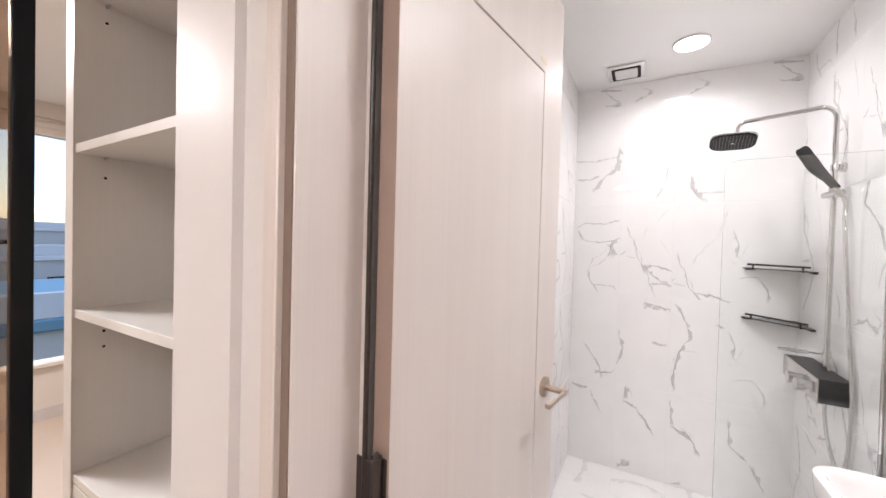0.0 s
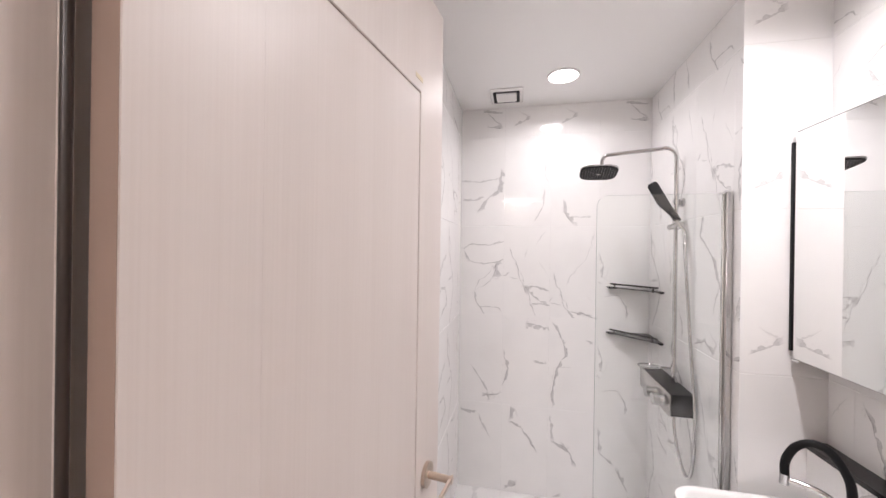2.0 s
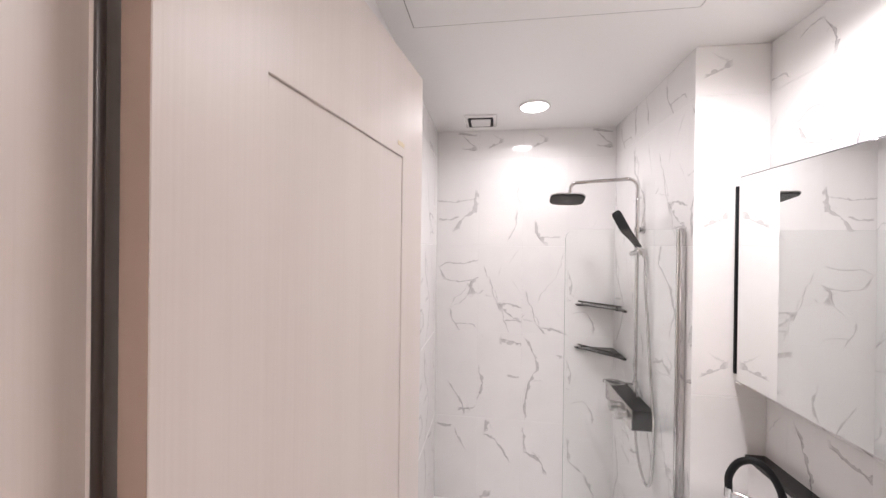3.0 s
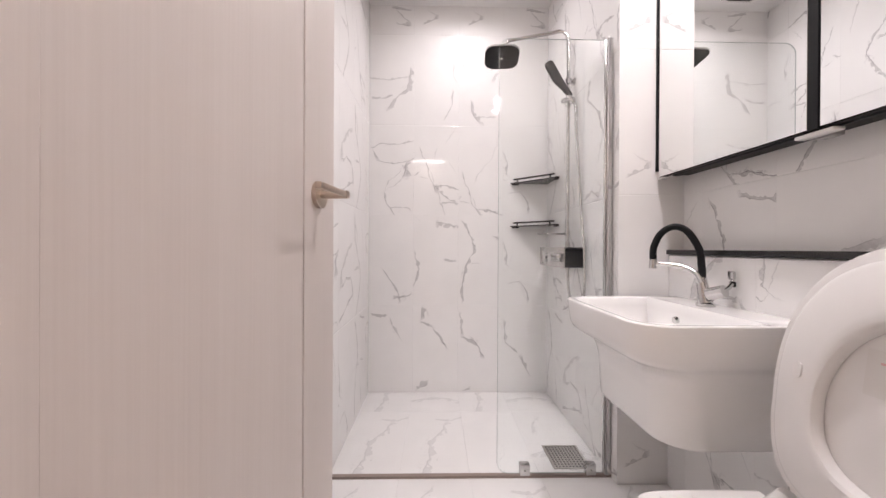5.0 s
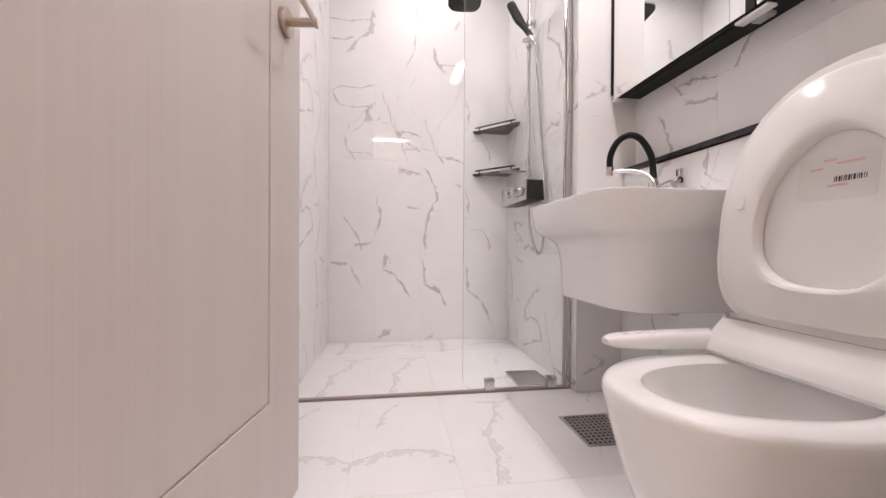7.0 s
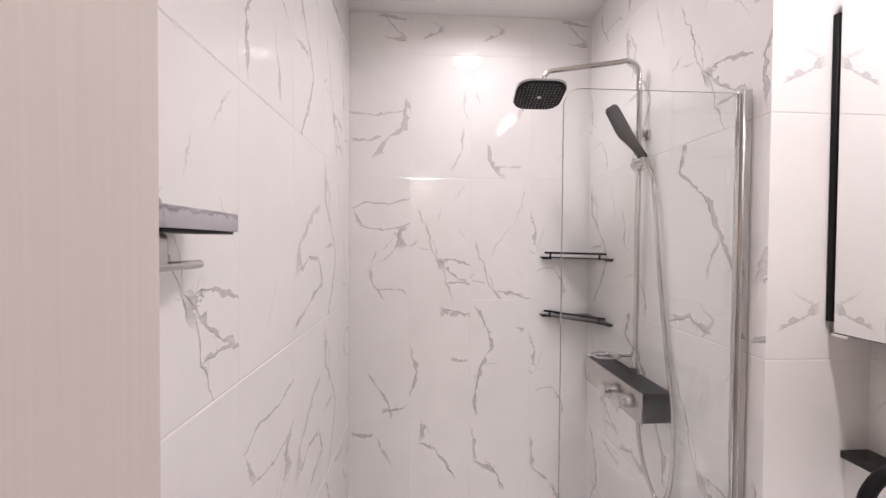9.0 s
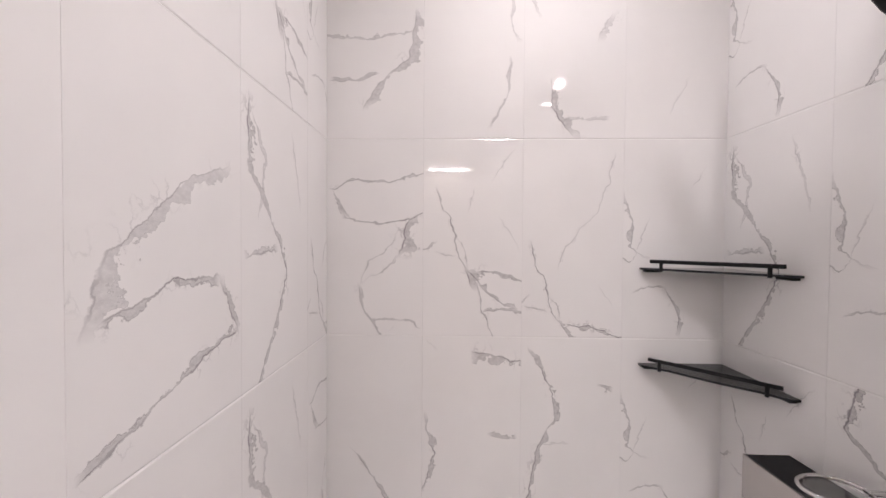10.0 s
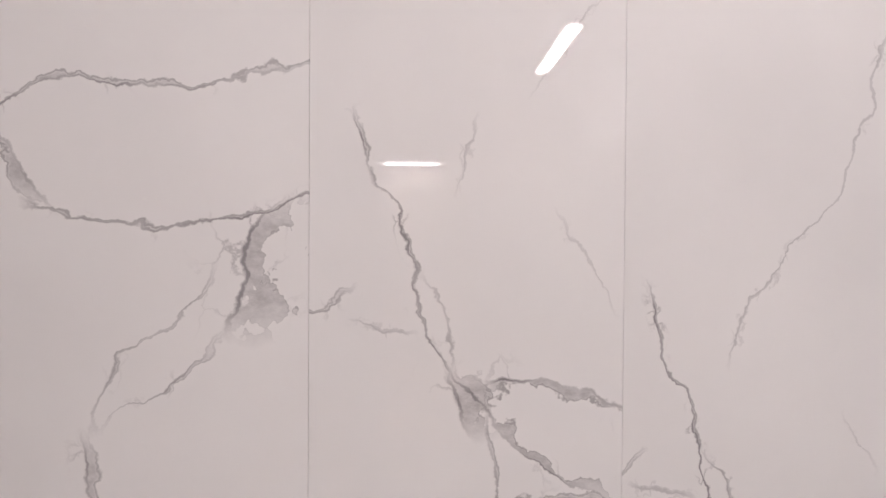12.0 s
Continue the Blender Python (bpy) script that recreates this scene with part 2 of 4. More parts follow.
def wood_film(name, col, dark, seed=0.0):
    m = mat(name, col, .38)
    g = G(m)
    co = g.coord()
    fine = g.noise(g.mapping(co, (260, 260, 2.2), (seed, 0, 0)), 1.0, 4, .6)[0]
    wide = g.noise(g.mapping(co, (14, 14, .35), (seed, 0, 0)), 1.0, 3, .5)[0]
    mixv = g.math("ADD", g.math("MULTIPLY", g.span(fine, .3, .7, 0, 1), .55), g.math("MULTIPLY", g.span(wide, .3, .7, 0, 1), .45))
    g.put(g.b.inputs["Base Color"], g.mix(mixv, dark, col))
    g.bump(fine, .25, .0004)
    return m


DOOR = wood_film("ivory_oak_film", (.635, .578, .55), (.585, .525, .495))
FRAME = wood_film("ivory_frame_film", (.67, .61, .58), (.62, .557, .525), 3.0)
LAM = wood_film("white_laminate", (.75, .72, .69), (.71, .68, .65), 5.0)
CASE = mat("off_white_panel", (.72, .69, .68), .45)
PAPER = mat("cream_wallpaper", (.70, .63, .56), .8)
CEIL = mat("white_ceiling_panel", (.87, .855, .845), .32)
HALLCEIL = mat("hall_ceiling_paper", (.8, .78, .75), .85)
CHROME = mat("polished_chrome", (.60, .595, .59), .05, 1)
STEEL = mat("brushed_steel", (.60, .58, .56), .32, 1)
NICKEL = mat("satin_champagne_nickel", (.52, .43, .36), .3, 1)
ALU = mat("satin_aluminium", (.62, .60, .59), .28, 1)
BLACK = mat("satin_black_plastic", (.008, .008, .009), .5)
for _m in ("satin_black_plastic",):
    bpy.data.materials[_m].node_tree.nodes["Principled BSDF"].inputs["Specular IOR Level"].default_value = .22
BLKGL = mat("black_gloss_plastic", (.008, .008, .009), .30, ior=1.22)
RUBBER = mat("dark_brown_rubber", (.035, .025, .022), .32)
# dark brown that paints the shade inside the frame's groove
GROOVE_SHADE = mat("groove_shadow_gap_film", (.22, .16, .13), .6)
STONE = mat("black_stone", (.016, .015, .016), .22)
PORC = mat("white_porcelain", (.90, .885, .875), .07, coat=.2)
PLAST = mat("white_gloss_plastic", (.88, .86, .85), .16)
MIRROR = mat("silver_mirror", (.93, .94, .94), .0, 1)
GREYP = mat("grey_plastic", (.35, .34, .33), .4)
# near-black that stands in for the darkness inside holes
HOLE_DARK = mat("dark_drain_void", (.01, .01, .01), .9)
SILL = mat("brown_grey_stone", (.30, .24, .21), .35)
OAKF = mat("pale_floor_film", (.62, .50, .40), .4)
PAPERL = mat("printed_label_paper", (.80, .78, .76), .6)
INK = mat("black_ink", (.03, .03, .03), .6)
PINK = mat("pink_ink", (.80, .52, .53), .6)
SILVERF = mat("silver_box_front", (.50, .475, .46), .2, 1)
GLASS = mat("clear_glass", (.97, .99, .985), .0, 0, 1, 1.46)
SMOKE = mat("smoked_glass", (.022, .024, .027), .06, 0, .18, 1.4)


def lamp_mat(name, col, s):
    m = mat(name, (.9, .9, .9), .5)
    b = m.node_tree.nodes["Principled BSDF"]
    b.inputs["Emission Color"].default_value = (*col, 1)
    b.inputs["Emission Strength"].default_value = s
    return m


LED = lamp_mat("lit_led_diffuser", WHITE, 9)
LEDH = lamp_mat("lit_hall_diffuser", WHITE, 22)


# ---- building helpers ----
def finish(bm, m, smooth):
    me = bpy.data.meshes.new("mesh")
    bmesh.ops.recalc_face_normals(bm, faces=bm.faces)
    bm.to_mesh(me)
    bm.free()
    me.materials.append(m)
    if smooth:
        me.shade_smooth()
        if smooth != "all":
            me.set_sharp_from_angle(angle=radians(38))
    return me


def part(name, bm, m, parent=None, label="", smooth=True, kind=""):
    me = finish(bm, m, smooth)
    me.name = name
    ob = new(name, me)
    ob.parent = parent
    return tagged(ob, label, kind=kind)


def thing(name, at, label, category, group="", turn=0.0):
    ob = new(name)
    ob.matrix_basis = pose(*at, 0, 0, turn)
    ob.empty_display_size = .05
    return tagged(ob, label, category, group)


def solid(lo, hi, bevel=0.0, seg=2, bm=None):
    bm = bm or bmesh.new()
    r = bmesh.ops.create_cube(bm, size=1)
    lo, hi = Vector(lo), Vector(hi)
    bmesh.ops.scale(bm, vec=hi - lo, verts=r["verts"])
    bmesh.ops.translate(bm, vec=(lo + hi) / 2, verts=r["verts"])
    if bevel:
        es = {e for v in r["verts"] for e in v.link_edges}
        bmesh.ops.bevel(bm, geom=list(es), offset=bevel, segments=seg, profile=.5, affect="EDGES")
    return bm


def rod(a, b, r, n=20, r2=None, bm=None):
    bm = bm or bmesh.new()
    a, b = Vector(a), Vector(b)
    res = bmesh.ops.create_cone(bm, cap_ends=True, segments=n, radius1=r, radius2=r if r2 is None else r2, depth=(b - a).length)
    q = (b - a).to_track_quat("Z", "Y").to_matrix().to_4x4()
    bmesh.ops.transform(bm, matrix=Matrix.Translation((a + b) / 2) @ q, verts=res["verts"])
    return bm


def smooth_path(pts, n=8):
    pts = [Vector(p) for p in pts]
    out = []
    for i in range(len(pts) - 1):
        p0, p1, p2, p3 = pts[max(i - 1, 0)], pts[i], pts[i + 1], pts[min(i + 2, len(pts) - 1)]
        for k in range(n):
            t = k / n
            out.append(.5 * ((2 * p1) + (p2 - p0) * t + (2 * p0 - 5 * p1 + 4 * p2 - p3) * t * t + (3 * p1 - p0 - 3 * p2 + p3) * t ** 3))
    return out + [pts[-1]]


def tube(pts, r, sides=14, rib=0.0, bm=None):
    """A round tube along points; rib: depth of rings along it."""
    bm = bm or bmesh.new()
    rings = []
    ref = Vector((0.13, .37, .92)).normalized()
    for i, p in enumerate(pts):
        d = (pts[min(i + 1, len(pts) - 1)] - pts[max(i - 1, 0)]).normalized()
        x = d.cross(ref)
        x = x.normalized() if x.length > .05 else d.orthogonal().normalized()
        y = d.cross(x).normalized()
        ref = -x.cross(d).normalized() if False else ref
        rr = r - (rib if i % 2 else 0)
        rings.append([bm.verts.new(p + (x * math.cos(a) + y * math.sin(a)) * rr) for a in [2 * math.pi * k / sides for k in range(sides)]])
    for a, b in zip(rings, rings[1:]):
        for k in range(sides):
            bm.faces.new((a[k], a[(k + 1) % sides], b[(k + 1) % sides], b[k]))
    bm.faces.new(rings[0][::-1])
    bm.faces.new(rings[-1])
    return bm


def loft(loops, bm=None, cap0=True, cap1=True):
    """Skin through closed loops of the same number of points."""
    bm = bm or bmesh.new()
    rings = [[bm.verts.new(p) for p in lp] for lp in loops]
    n = len(rings[0])
    for a, b in zip(rings, rings[1:]):
        for k in range(n):
            bm.faces.new((a[k], a[(k + 1) % n], b[(k + 1) % n], b[k]))
    if cap0:
        bm.faces.new(rings[0][::-1])
    if cap1:
        bm.faces.new(rings[-1])
    return bm


def egg(cx, cy, z, back, front, half, n=48, sq=2.0, bsq=None):
    """A toilet-like outline: centre, reach to +x (back) and to -x (front), half width; exponents square it off."""
    out = []
    for k in range(n):
        a = 2 * math.pi * k / n
        c, s = math.cos(a), math.sin(a)
        e = (bsq or sq) if c > 0 else sq
        x = math.copysign(abs(c) ** (2 / e), c) * (back if c > 0 else front)
        y = math.copysign(abs(s) ** (2 / e), s) * half
        out.append(Vector((cx + x, cy + y, z)))
    return out


def rrect(w, h, r, n=6):
    """Rounded rectangle outline in 2D about its centre."""
    out = []
    for cx, cy, a0 in ((w / 2 - r, h / 2 - r, 0), (-w / 2 + r, h / 2 - r, 90), (-w / 2 + r, -h / 2 + r, 180), (w / 2 - r, -h / 2 + r, 270)):
        for k in range(n + 1):
            a = radians(a0 + 90 * k / n)
            out.append((cx + r * math.cos(a), cy + r * math.sin(a)))
    return out


def structure(name, lo, hi, m):
    return part(name, solid(lo, hi), m, None, smooth=False, kind="structure")


# ---- the room ----
XL, XR, XU, XW, YB, YP, YI, YO, GAP = -.435, .738, 1.005, .945, 2.455, 1.52, .300, .112, .0013
ZJ = .945          # height of the low wall behind basin and toilet
JL, JR = -.400, .352   # clear opening of the door frame
floor = structure("floor", (XL - .1, YI - .02, -.12), (XU + .12, YB + .12, -GAP), GROUT)
wall_back = structure("wall_back", (XL - .1, YB + GAP, -GAP), (XU + .12, YB + .12, H), GROUT)
wall_left = structure("wall_left", (XL - .12, YI - .02, -GAP), (XL - GAP, YB + GAP, H), GROUT)
wall_shower = structure("wall_shower", (XR + GAP, YP + GAP, -GAP), (XU + .12, YB + GAP, H), GROUT)
wall_basin = structure("wall_basin", (XU + GAP, YI - .02, -GAP), (XU + .12, YP + GAP, H), GROUT)
wall_low = structure("wall_low", (XW + GAP, YI + GAP, -GAP), (XU + GAP, YP + GAP, ZJ - .02), GROUT)
ceiling = structure("ceiling", (XL - .1, YI - .02, H), (XU + .12, YB + .12, H + .1), CEIL)
FZ = .05
structure("wall_door_right", (JR + .045, YO, FZ), (XU + .12, YI - .02, H), PAPER)
structure("wall_door_left", (-.706, YO + .05, FZ), (JL - .045, YI - .02, H), CASE)
structure("wall_door_head", (JL - .045, YO, 2.27), (JR + .045, YI - .02, H), PAPER)
structure("floor_hall", (-4.1, -1.6, -.1), (1.4, YO + .16, FZ), OAKF)
structure("floor_closet_room", (-4.1, YO + .16, -.1), (XL - .13, 2.4, FZ), OAKF)
structure("ceiling_hall", (-4.1, -1.6, 2.45), (1.4, YO, 2.55), HALLCEIL)
structure("ceiling_closet_room", (-4.1, YO, 2.45), (XL - .13, 2.4, 2.55), HALLCEIL)
structure("wall_hall_back", (-4.1, -1.72, FZ), (1.4, -1.6, 2.45), PAPER)
structure("wall_hall_right", (1.28, -1.6, FZ), (1.4, YO, 2.46), PAPER)
structure("wall_far_north", (-4.1, 2.3, FZ), (XL - .13, 2.4, 2.45), PAPER)
structure("wall_closet_side", (-.57, YI + .2, FZ), (XL - .13, 2.3, 2.45), PAPER)

# far wall with its window
WX = -3.95
WY0, WY1, WZ0, WZ1 = .10, 2.05, .46, 2.26
bm = solid((WX - .15, -1.6, FZ), (WX, WY0, 2.45))
solid((WX - .15, WY1, FZ), (WX, 2.3, 2.45), bm=bm)
solid((WX - .15, WY0, FZ), (WX, WY1, WZ0), bm=bm)
solid((WX - .15, WY0, WZ1), (WX, WY1, 2.45), bm=bm)
wall_window = part("wall_window", bm, PAPER, smooth=False, kind="structure")
window = thing("window_1", (WX - .05, (WY0 + WY1) / 2, WZ0), "cream framed sliding window with clear glass in the far wall", "window")
window["kind"] = "structure"
hw, hh = (WY1 - WY0) / 2, WZ1 - WZ0
for nm, lo, hi in (("window_sill", (-.06, -hw, 0), (.10, hw, .03)), ("window_frame", (-.03, -hw, hh - .06), (.05, hw, hh)),
                   ("window_frame", (-.03, -hw, .03), (.05, -hw + .05, hh - .06)), ("window_frame", (-.03, hw - .05, .03), (.05, hw, hh - .06)),
                   ("window_frame", (-.02, -.03, .03), (.03, .03, hh - .06))):
    part(nm, solid(lo, hi, .004, 1), PAPER, window)
for y0, y1 in ((-hw + .05, -.03), (.03, hw - .05)):
    p = part("pane", solid((0, y0, .03), (.006, y1, hh - .06)), GLASS, window, smooth=False)
    p.visible_shadow = False
structure("baseboard", (WX, -1.6, FZ), (WX + .012, 2.3, FZ + .09), DOOR)
pelmet = thing("curtain_rail", (WX + .05, .9, 2.31), "thin dark curtain rail above the far window", "curtain rail")
part("rail", rod((0, -1.0, 0), (0, 1.0, 0), .012), STEEL, pelmet)
part("bracket", solid((-.05, -.9, -.01), (.012, -.88, .01), .002, 1), STEEL, pelmet)
part("bracket", solid((-.05, .88, -.01), (.012, .9, .01), .002, 1), STEEL, pelmet)

# outside the window
GROUND = mat("grey_town_ground", (.14, .15, .15), .9)
ROOFW = mat("pale_flat_roof", (.55, .56, .58), .7)
ROOFB = mat("blue_sheet_roof", (.08, .22, .32), .5)
HAZE = mat("hazy_far_hills", (.20, .24, .28), 1)
part("ground", solid((-3000, -2000, -9.2), (-4.3, 2000, -9)), GROUND, smooth=False, kind="structure")


def town_house(x, y, w, d, h, roof, label):
    b = thing("town_house", (x, y, -9), label, "house", "houses beyond the window")
    part("wall", solid((-w / 2, -d / 2, 0), (w / 2, d / 2, h)), mat("house_render", (.42, .42, .42), .8), b, smooth=False)
    part("roof", solid((-w / 2 - .2, -d / 2 - .2, h), (w / 2 + .2, d / 2 + .2, h + .3), .05, 1), roof, b)
    part("parapet", solid((w / 2, -d / 2 - .1, h + .3), (w / 2 + .15, d / 2 + .1, h + .9), .02, 1), ROOFW, b)
    for k in range(3):
        part("pane", solid((w / 2, -d / 2 + 1.2 + k * d / 3.3, h - 2.2), (w / 2 + .04, -d / 2 + 2.6 + k * d / 3.3, h - .9)), BLKGL, b, smooth=False)
    return b


town_house(-17, 4, 10, 12, 8.2, ROOFB, "low house with a blue sheet roof below the window")
town_house(-36, 9, 14, 18, 8.9, ROOFW, "pale house with a flat roof further off")
town_house(-62, 14, 20, 34, 10.6, ROOFW, "long pale block at the back of the town")
bm = bmesh.new()
N = 60
top = [bm.verts.new((-700, -500 + 1600 * k / N, -9 + 26 + 16 * noise.noise(Vector((k * .21, 2, 0))))) for k in range(N + 1)]
bot = [bm.verts.new((-640, -500 + 1600 * k / N, -9)) for k in range(N + 1)]
for k in range(N):
    bm.faces.new((bot[k], bot[k + 1], top[k + 1], top[k]))
part("backdrop_hills", bm, HAZE, kind="structure")

# ---- door frame ----
frame_1 = thing("door_frame", (0, 0, 0), "ivory wood-film door frame round the bathroom doorway, with a dark gasket", "door frame")
frame_1["kind"] = "structure"
REB = .250
for s, x0 in ((1, JL), (-1, JR)):
    a, b = sorted((x0, x0 - s * .045))
    part("jamb", solid((a, YO, FZ), (b, REB, 2.27), .0015, 1), FRAME, frame_1)
    a, b = sorted((x0 - s * .012, x0 - s * .045))
    part("rebate", solid((a, REB, FZ), (b, YI + .012, 2.27), .0015, 1), FRAME, frame_1)
    # thin dark strip on the jamb front, painted in place of a shaded gap
    a, b = sorted((x0 - s * .0015, x0 - s * .0155))
    part("groove_strip", solid((a, YO - .003, FZ), (b, YO - .0004, 2.27)), GROOVE_SHADE, frame_1, smooth=False)
    a, b = sorted((x0 - s * .0155, x0 - s * .043))
    part("casing", solid((a, YO - .014, FZ), (b, YO - .0004, 2.31), .002, 1), FRAME, frame_1)
    a, b = sorted((x0 - s * .002, x0 + s * .0155))
    part("gasket_fin", solid((a, REB - .0065, FZ + .015), (b, REB - .004, 2.24)), FRAME, frame_1, smooth=False)
    part("gasket", rod((x0 + s * .0155, REB - .0095, FZ + .015), (x0 + s * .0155, REB - .0095, 2.24), .0043, 16), RUBBER, frame_1, "dark brown rubber gasket")
part("head", solid((JL - .045, YO - .008, 2.245), (JR + .045, REB, 2.29), .0015, 1), FRAME, frame_1)
part("head_rebate", solid((JL - .045, REB, 2.257), (JR + .045, YI + .012, 2.29), .0015, 1), FRAME, frame_1)
part("threshold", solid((JL, YO - .005, FZ - .04), (JR, YI + .012, FZ + .015), .003, 1), FRAME, frame_1)

# ---- door, open into the room ----
DW, DZ0, DZ1, DT = .700, .065, 2.195, .036
door = thing("door_1", (-.341, .247, 0), "ivory oak-film panel door standing open against the tiled wall", "door", turn=-8.3)
door["kind"] = "structure"
# the leaf runs along +y; its room face is at x = 0
ga, gb, gz0, gz1, gw = .138, .560, .320, 1.945, .0048
part("leaf_core", solid((-DT, 0, DZ0), (-.0042, DW, DZ1), .001, 1), DOOR, door)
bm = bmesh.new()
loops = []
for x, i, y0, y1, z0, z1 in ((-.0042, 0, 0, DW, DZ0, DZ1), (-.0012, 0, 0, DW, DZ0, DZ1), (0, .0012, 0, DW, DZ0, DZ1), (0, -.0014, ga, gb + gw, gz0 - gw, gz1 + gw), (-.0014, 0, ga, gb + gw, gz0 - gw, gz1 + gw), (-.0042, 0, ga, gb + gw, gz0 - gw, gz1 + gw)):
    loops.append([Vector((x, y, z)) for y, z in ((y0 + i, z0 + i), (y1 - i, z0 + i), (y1 - i, z1 - i), (y0 + i, z1 - i))])
part("face_frame", loft(loops, bm, False, False), DOOR, door)
part("panel", solid((-.0042, ga - .0013, gz0), (-.0005, gb, gz1), .0008, 1), DOOR, door)
# thin pink-brown strip over the leaf's hinge edge
part("edge_band", solid((-DT, -.0006, DZ0), (-.0004, -.00005, DZ1)), mat("pink_brown_edge_band", (.34, .25, .21), .5), door, "thin pink-brown strip along the hinge edge", smooth=False)
dh = part("door_handle", rod((0, .620, 1.063), (.009, .620, 1.063), .0285, 36), NICKEL, door, "round rose and flat lever in satin champagne nickel")
part("neck", rod((.009, .620, 1.063), (.068, .620, 1.063), .0085, 20), NICKEL, dh)
part("lever", solid((.060, .505, 1.0565), (.067, .632, 1.0695), .002, 2), NICKEL, dh)
part("lever_end", solid((.053, .498, 1.0565), (.067, .505, 1.0695), .002, 2), NICKEL, dh)
for hz in (.30, 1.085, 2.09):
    hg = part("hinge", rod((-.016, -.012, hz - .055), (-.016, -.012, hz + .055), .0085, 18), RUBBER, door, "dark bronze hinge")
    part("hinge_leaf", solid((-.030, -.0035, hz - .05), (-.004, -.0005, hz + .05), .0005, 1), RUBBER, hg)
    part("hinge_leaf", solid((-.058, -.016, hz - .05), (-.024, -.013, hz + .045), .0005, 1), RUBBER, hg)
    part("hinge_tip", rod((-.016, -.012, hz + .055), (-.016, -.012, hz + .063), .006, 12, .002), RUBBER, hg)
part("tape_mark", solid((.0002, .535, 1.972), (.0008, .572, 1.982)), mat("yellowed_tape", (.62, .52, .36), .5), door, "scrap of yellowed tape", smooth=False)

# ---- built-in closet beside the door ----
cl = thing("open_closet", (-.95, YO + .016, 0), "white laminate open closet with four bare shelves beside the doorway", "closet")
CX0, CX1, CD = -.262, .222, .42
part("side_panel", solid((CX0 - .05, 0, FZ), (CX0, CD, 2.34), .001, 1), LAM, cl)
part("side_panel", solid((CX1, 0, FZ), (CX1 + .02, CD, 2.34), .001, 1), LAM, cl)
part("back_panel", solid((CX0, CD - .006, FZ), (CX1, CD, 2.34)), LAM, cl, smooth=False)
for z in (.885, 1.289, 1.688, 2.07):
    part("shelf", solid((CX0, .004, z - .021), (CX1, CD - .006, z), .001, 1), LAM, cl)
    for y in (.06, .30):
        part("shelf_pin", rod((CX0, y, z - .024), (CX0 + .012, y, z - .024), .004, 10), STEEL, cl)
# flat dark discs on the panel, painted for the shade of pin holes
for z in (1.24, 1.63, 2.02, 1.20):
    part("pin_hole", rod((CX0, .06, z - .015), (CX0 + .0006, .06, z - .015), .0035, 10), HOLE_DARK, cl, "dark disc painted for the shade in a drilled pin hole")
part("door", solid((CX0, .004, FZ + .02), (CX1, .022, .86), .001, 1), LAM, cl, "plain white lower closet door")
trim = structure("trim_closet", (-.706, YO + .004, FZ), (-.541, YO + .05, 2.45), CASE)
structure("trim_wall", (-.541, YO + .022, FZ), (-.4455, YO + .05, 2.45), CASE)

# black-framed sliding screen at the hall
sc = thing("sliding_screen", (-.93, -.010, FZ), "slim black-framed glass screen standing in the hall", "sliding door")
part("stile", solid((-.012, -.015, 0), (.012, .012, 2.28), .003, 2), BLKGL, sc)
part("stile", solid((-.012, -.74, 0), (.012, -.715, 2.28), .003, 2), BLKGL, sc)
part("rail", solid((-.012, -.715, 0), (.012, -.015, .03), .002, 1), BLKGL, sc)
part("rail", solid((-.012, -.715, 2.25), (.012, -.015, 2.28), .002, 1), BLKGL, sc)
part("pane", solid((-.003, -.715, .03), (.003, -.015, 2.25)), mat("bronze_glass", (.55, .42, .32), .02, 0, 1, 1.46), sc, smooth=False)


# ---- ceiling fittings ----
def disc_light(x, y, r, name, label):
    o = thing(name, (x, y, H), label, "ceiling light", turn=0)
    bm = bmesh.new()
    n = 48
    loft([[Vector((rr * math.cos(2 * math.pi * k / n), rr * math.sin(2 * math.pi * k / n), z)) for k in range(n)]
          for rr, z in ((r + .006, -.0), (r + .006, -.007), (r + .002, -.011), (r, -.011), (r - .004, -.004))], bm, False, False)
    part("frame", bm, PLAST, o)
    part("diffuser", rod((0, 0, -.0100), (0, 0, -.004), r - .003, 48), LED, o, "lit white diffuser")
    return o


disc_light(.175, 2.05, .077, "ceiling_light", "round flush white downlight, lit, in the shower ceiling")
bl = thing("basin_light", (.66, .93, H), "slim rectangular white ceiling light, lit, above the basin", "ceiling light")
part("frame", solid((-.046, -.238, -.016), (.046, .238, 0), .004, 2), PLAST, bl)
part("diffuser", solid((-.0375, -.23, -.0225), (.0375, .23, -.0162), .002, 1), LED, bl, "lit white diffuser")
hl = thing("hall_light", (-.15, -1.35, 2.45), "slim rectangular white ceiling light, lit, in the hall", "ceiling light")
part("frame", solid((-.32, -.068, -.014), (.32, .068, 0), .004, 2), PLAST, hl)
part("diffuser", solid((-.31, -.058, -.030), (.31, .058, -.0142), .006, 2), LEDH, hl, "lit white diffuser")

fan = thing("ceiling_vent", (-.132, 2.255, H), "white square ventilation fan with a black slot ring in the ceiling", "ventilation fan")
part("frame", solid((-.098, -.102, -.012), (.098, .102, 0), .006, 3), PLAST, fan)
bm = bmesh.new()
o1, o2 = rrect(.156, .158, .012), rrect(.122, .124, .010)
loft([[Vector((x, y, z)) for x, y in o] for o, z in ((o1, -.0121), (o1, -.0150), (o2, -.0150), (o2, -.0121))], bm, False, False)
part("slot_ring", bm, BLACK, fan, "black slot ring")
bm = bmesh.new()
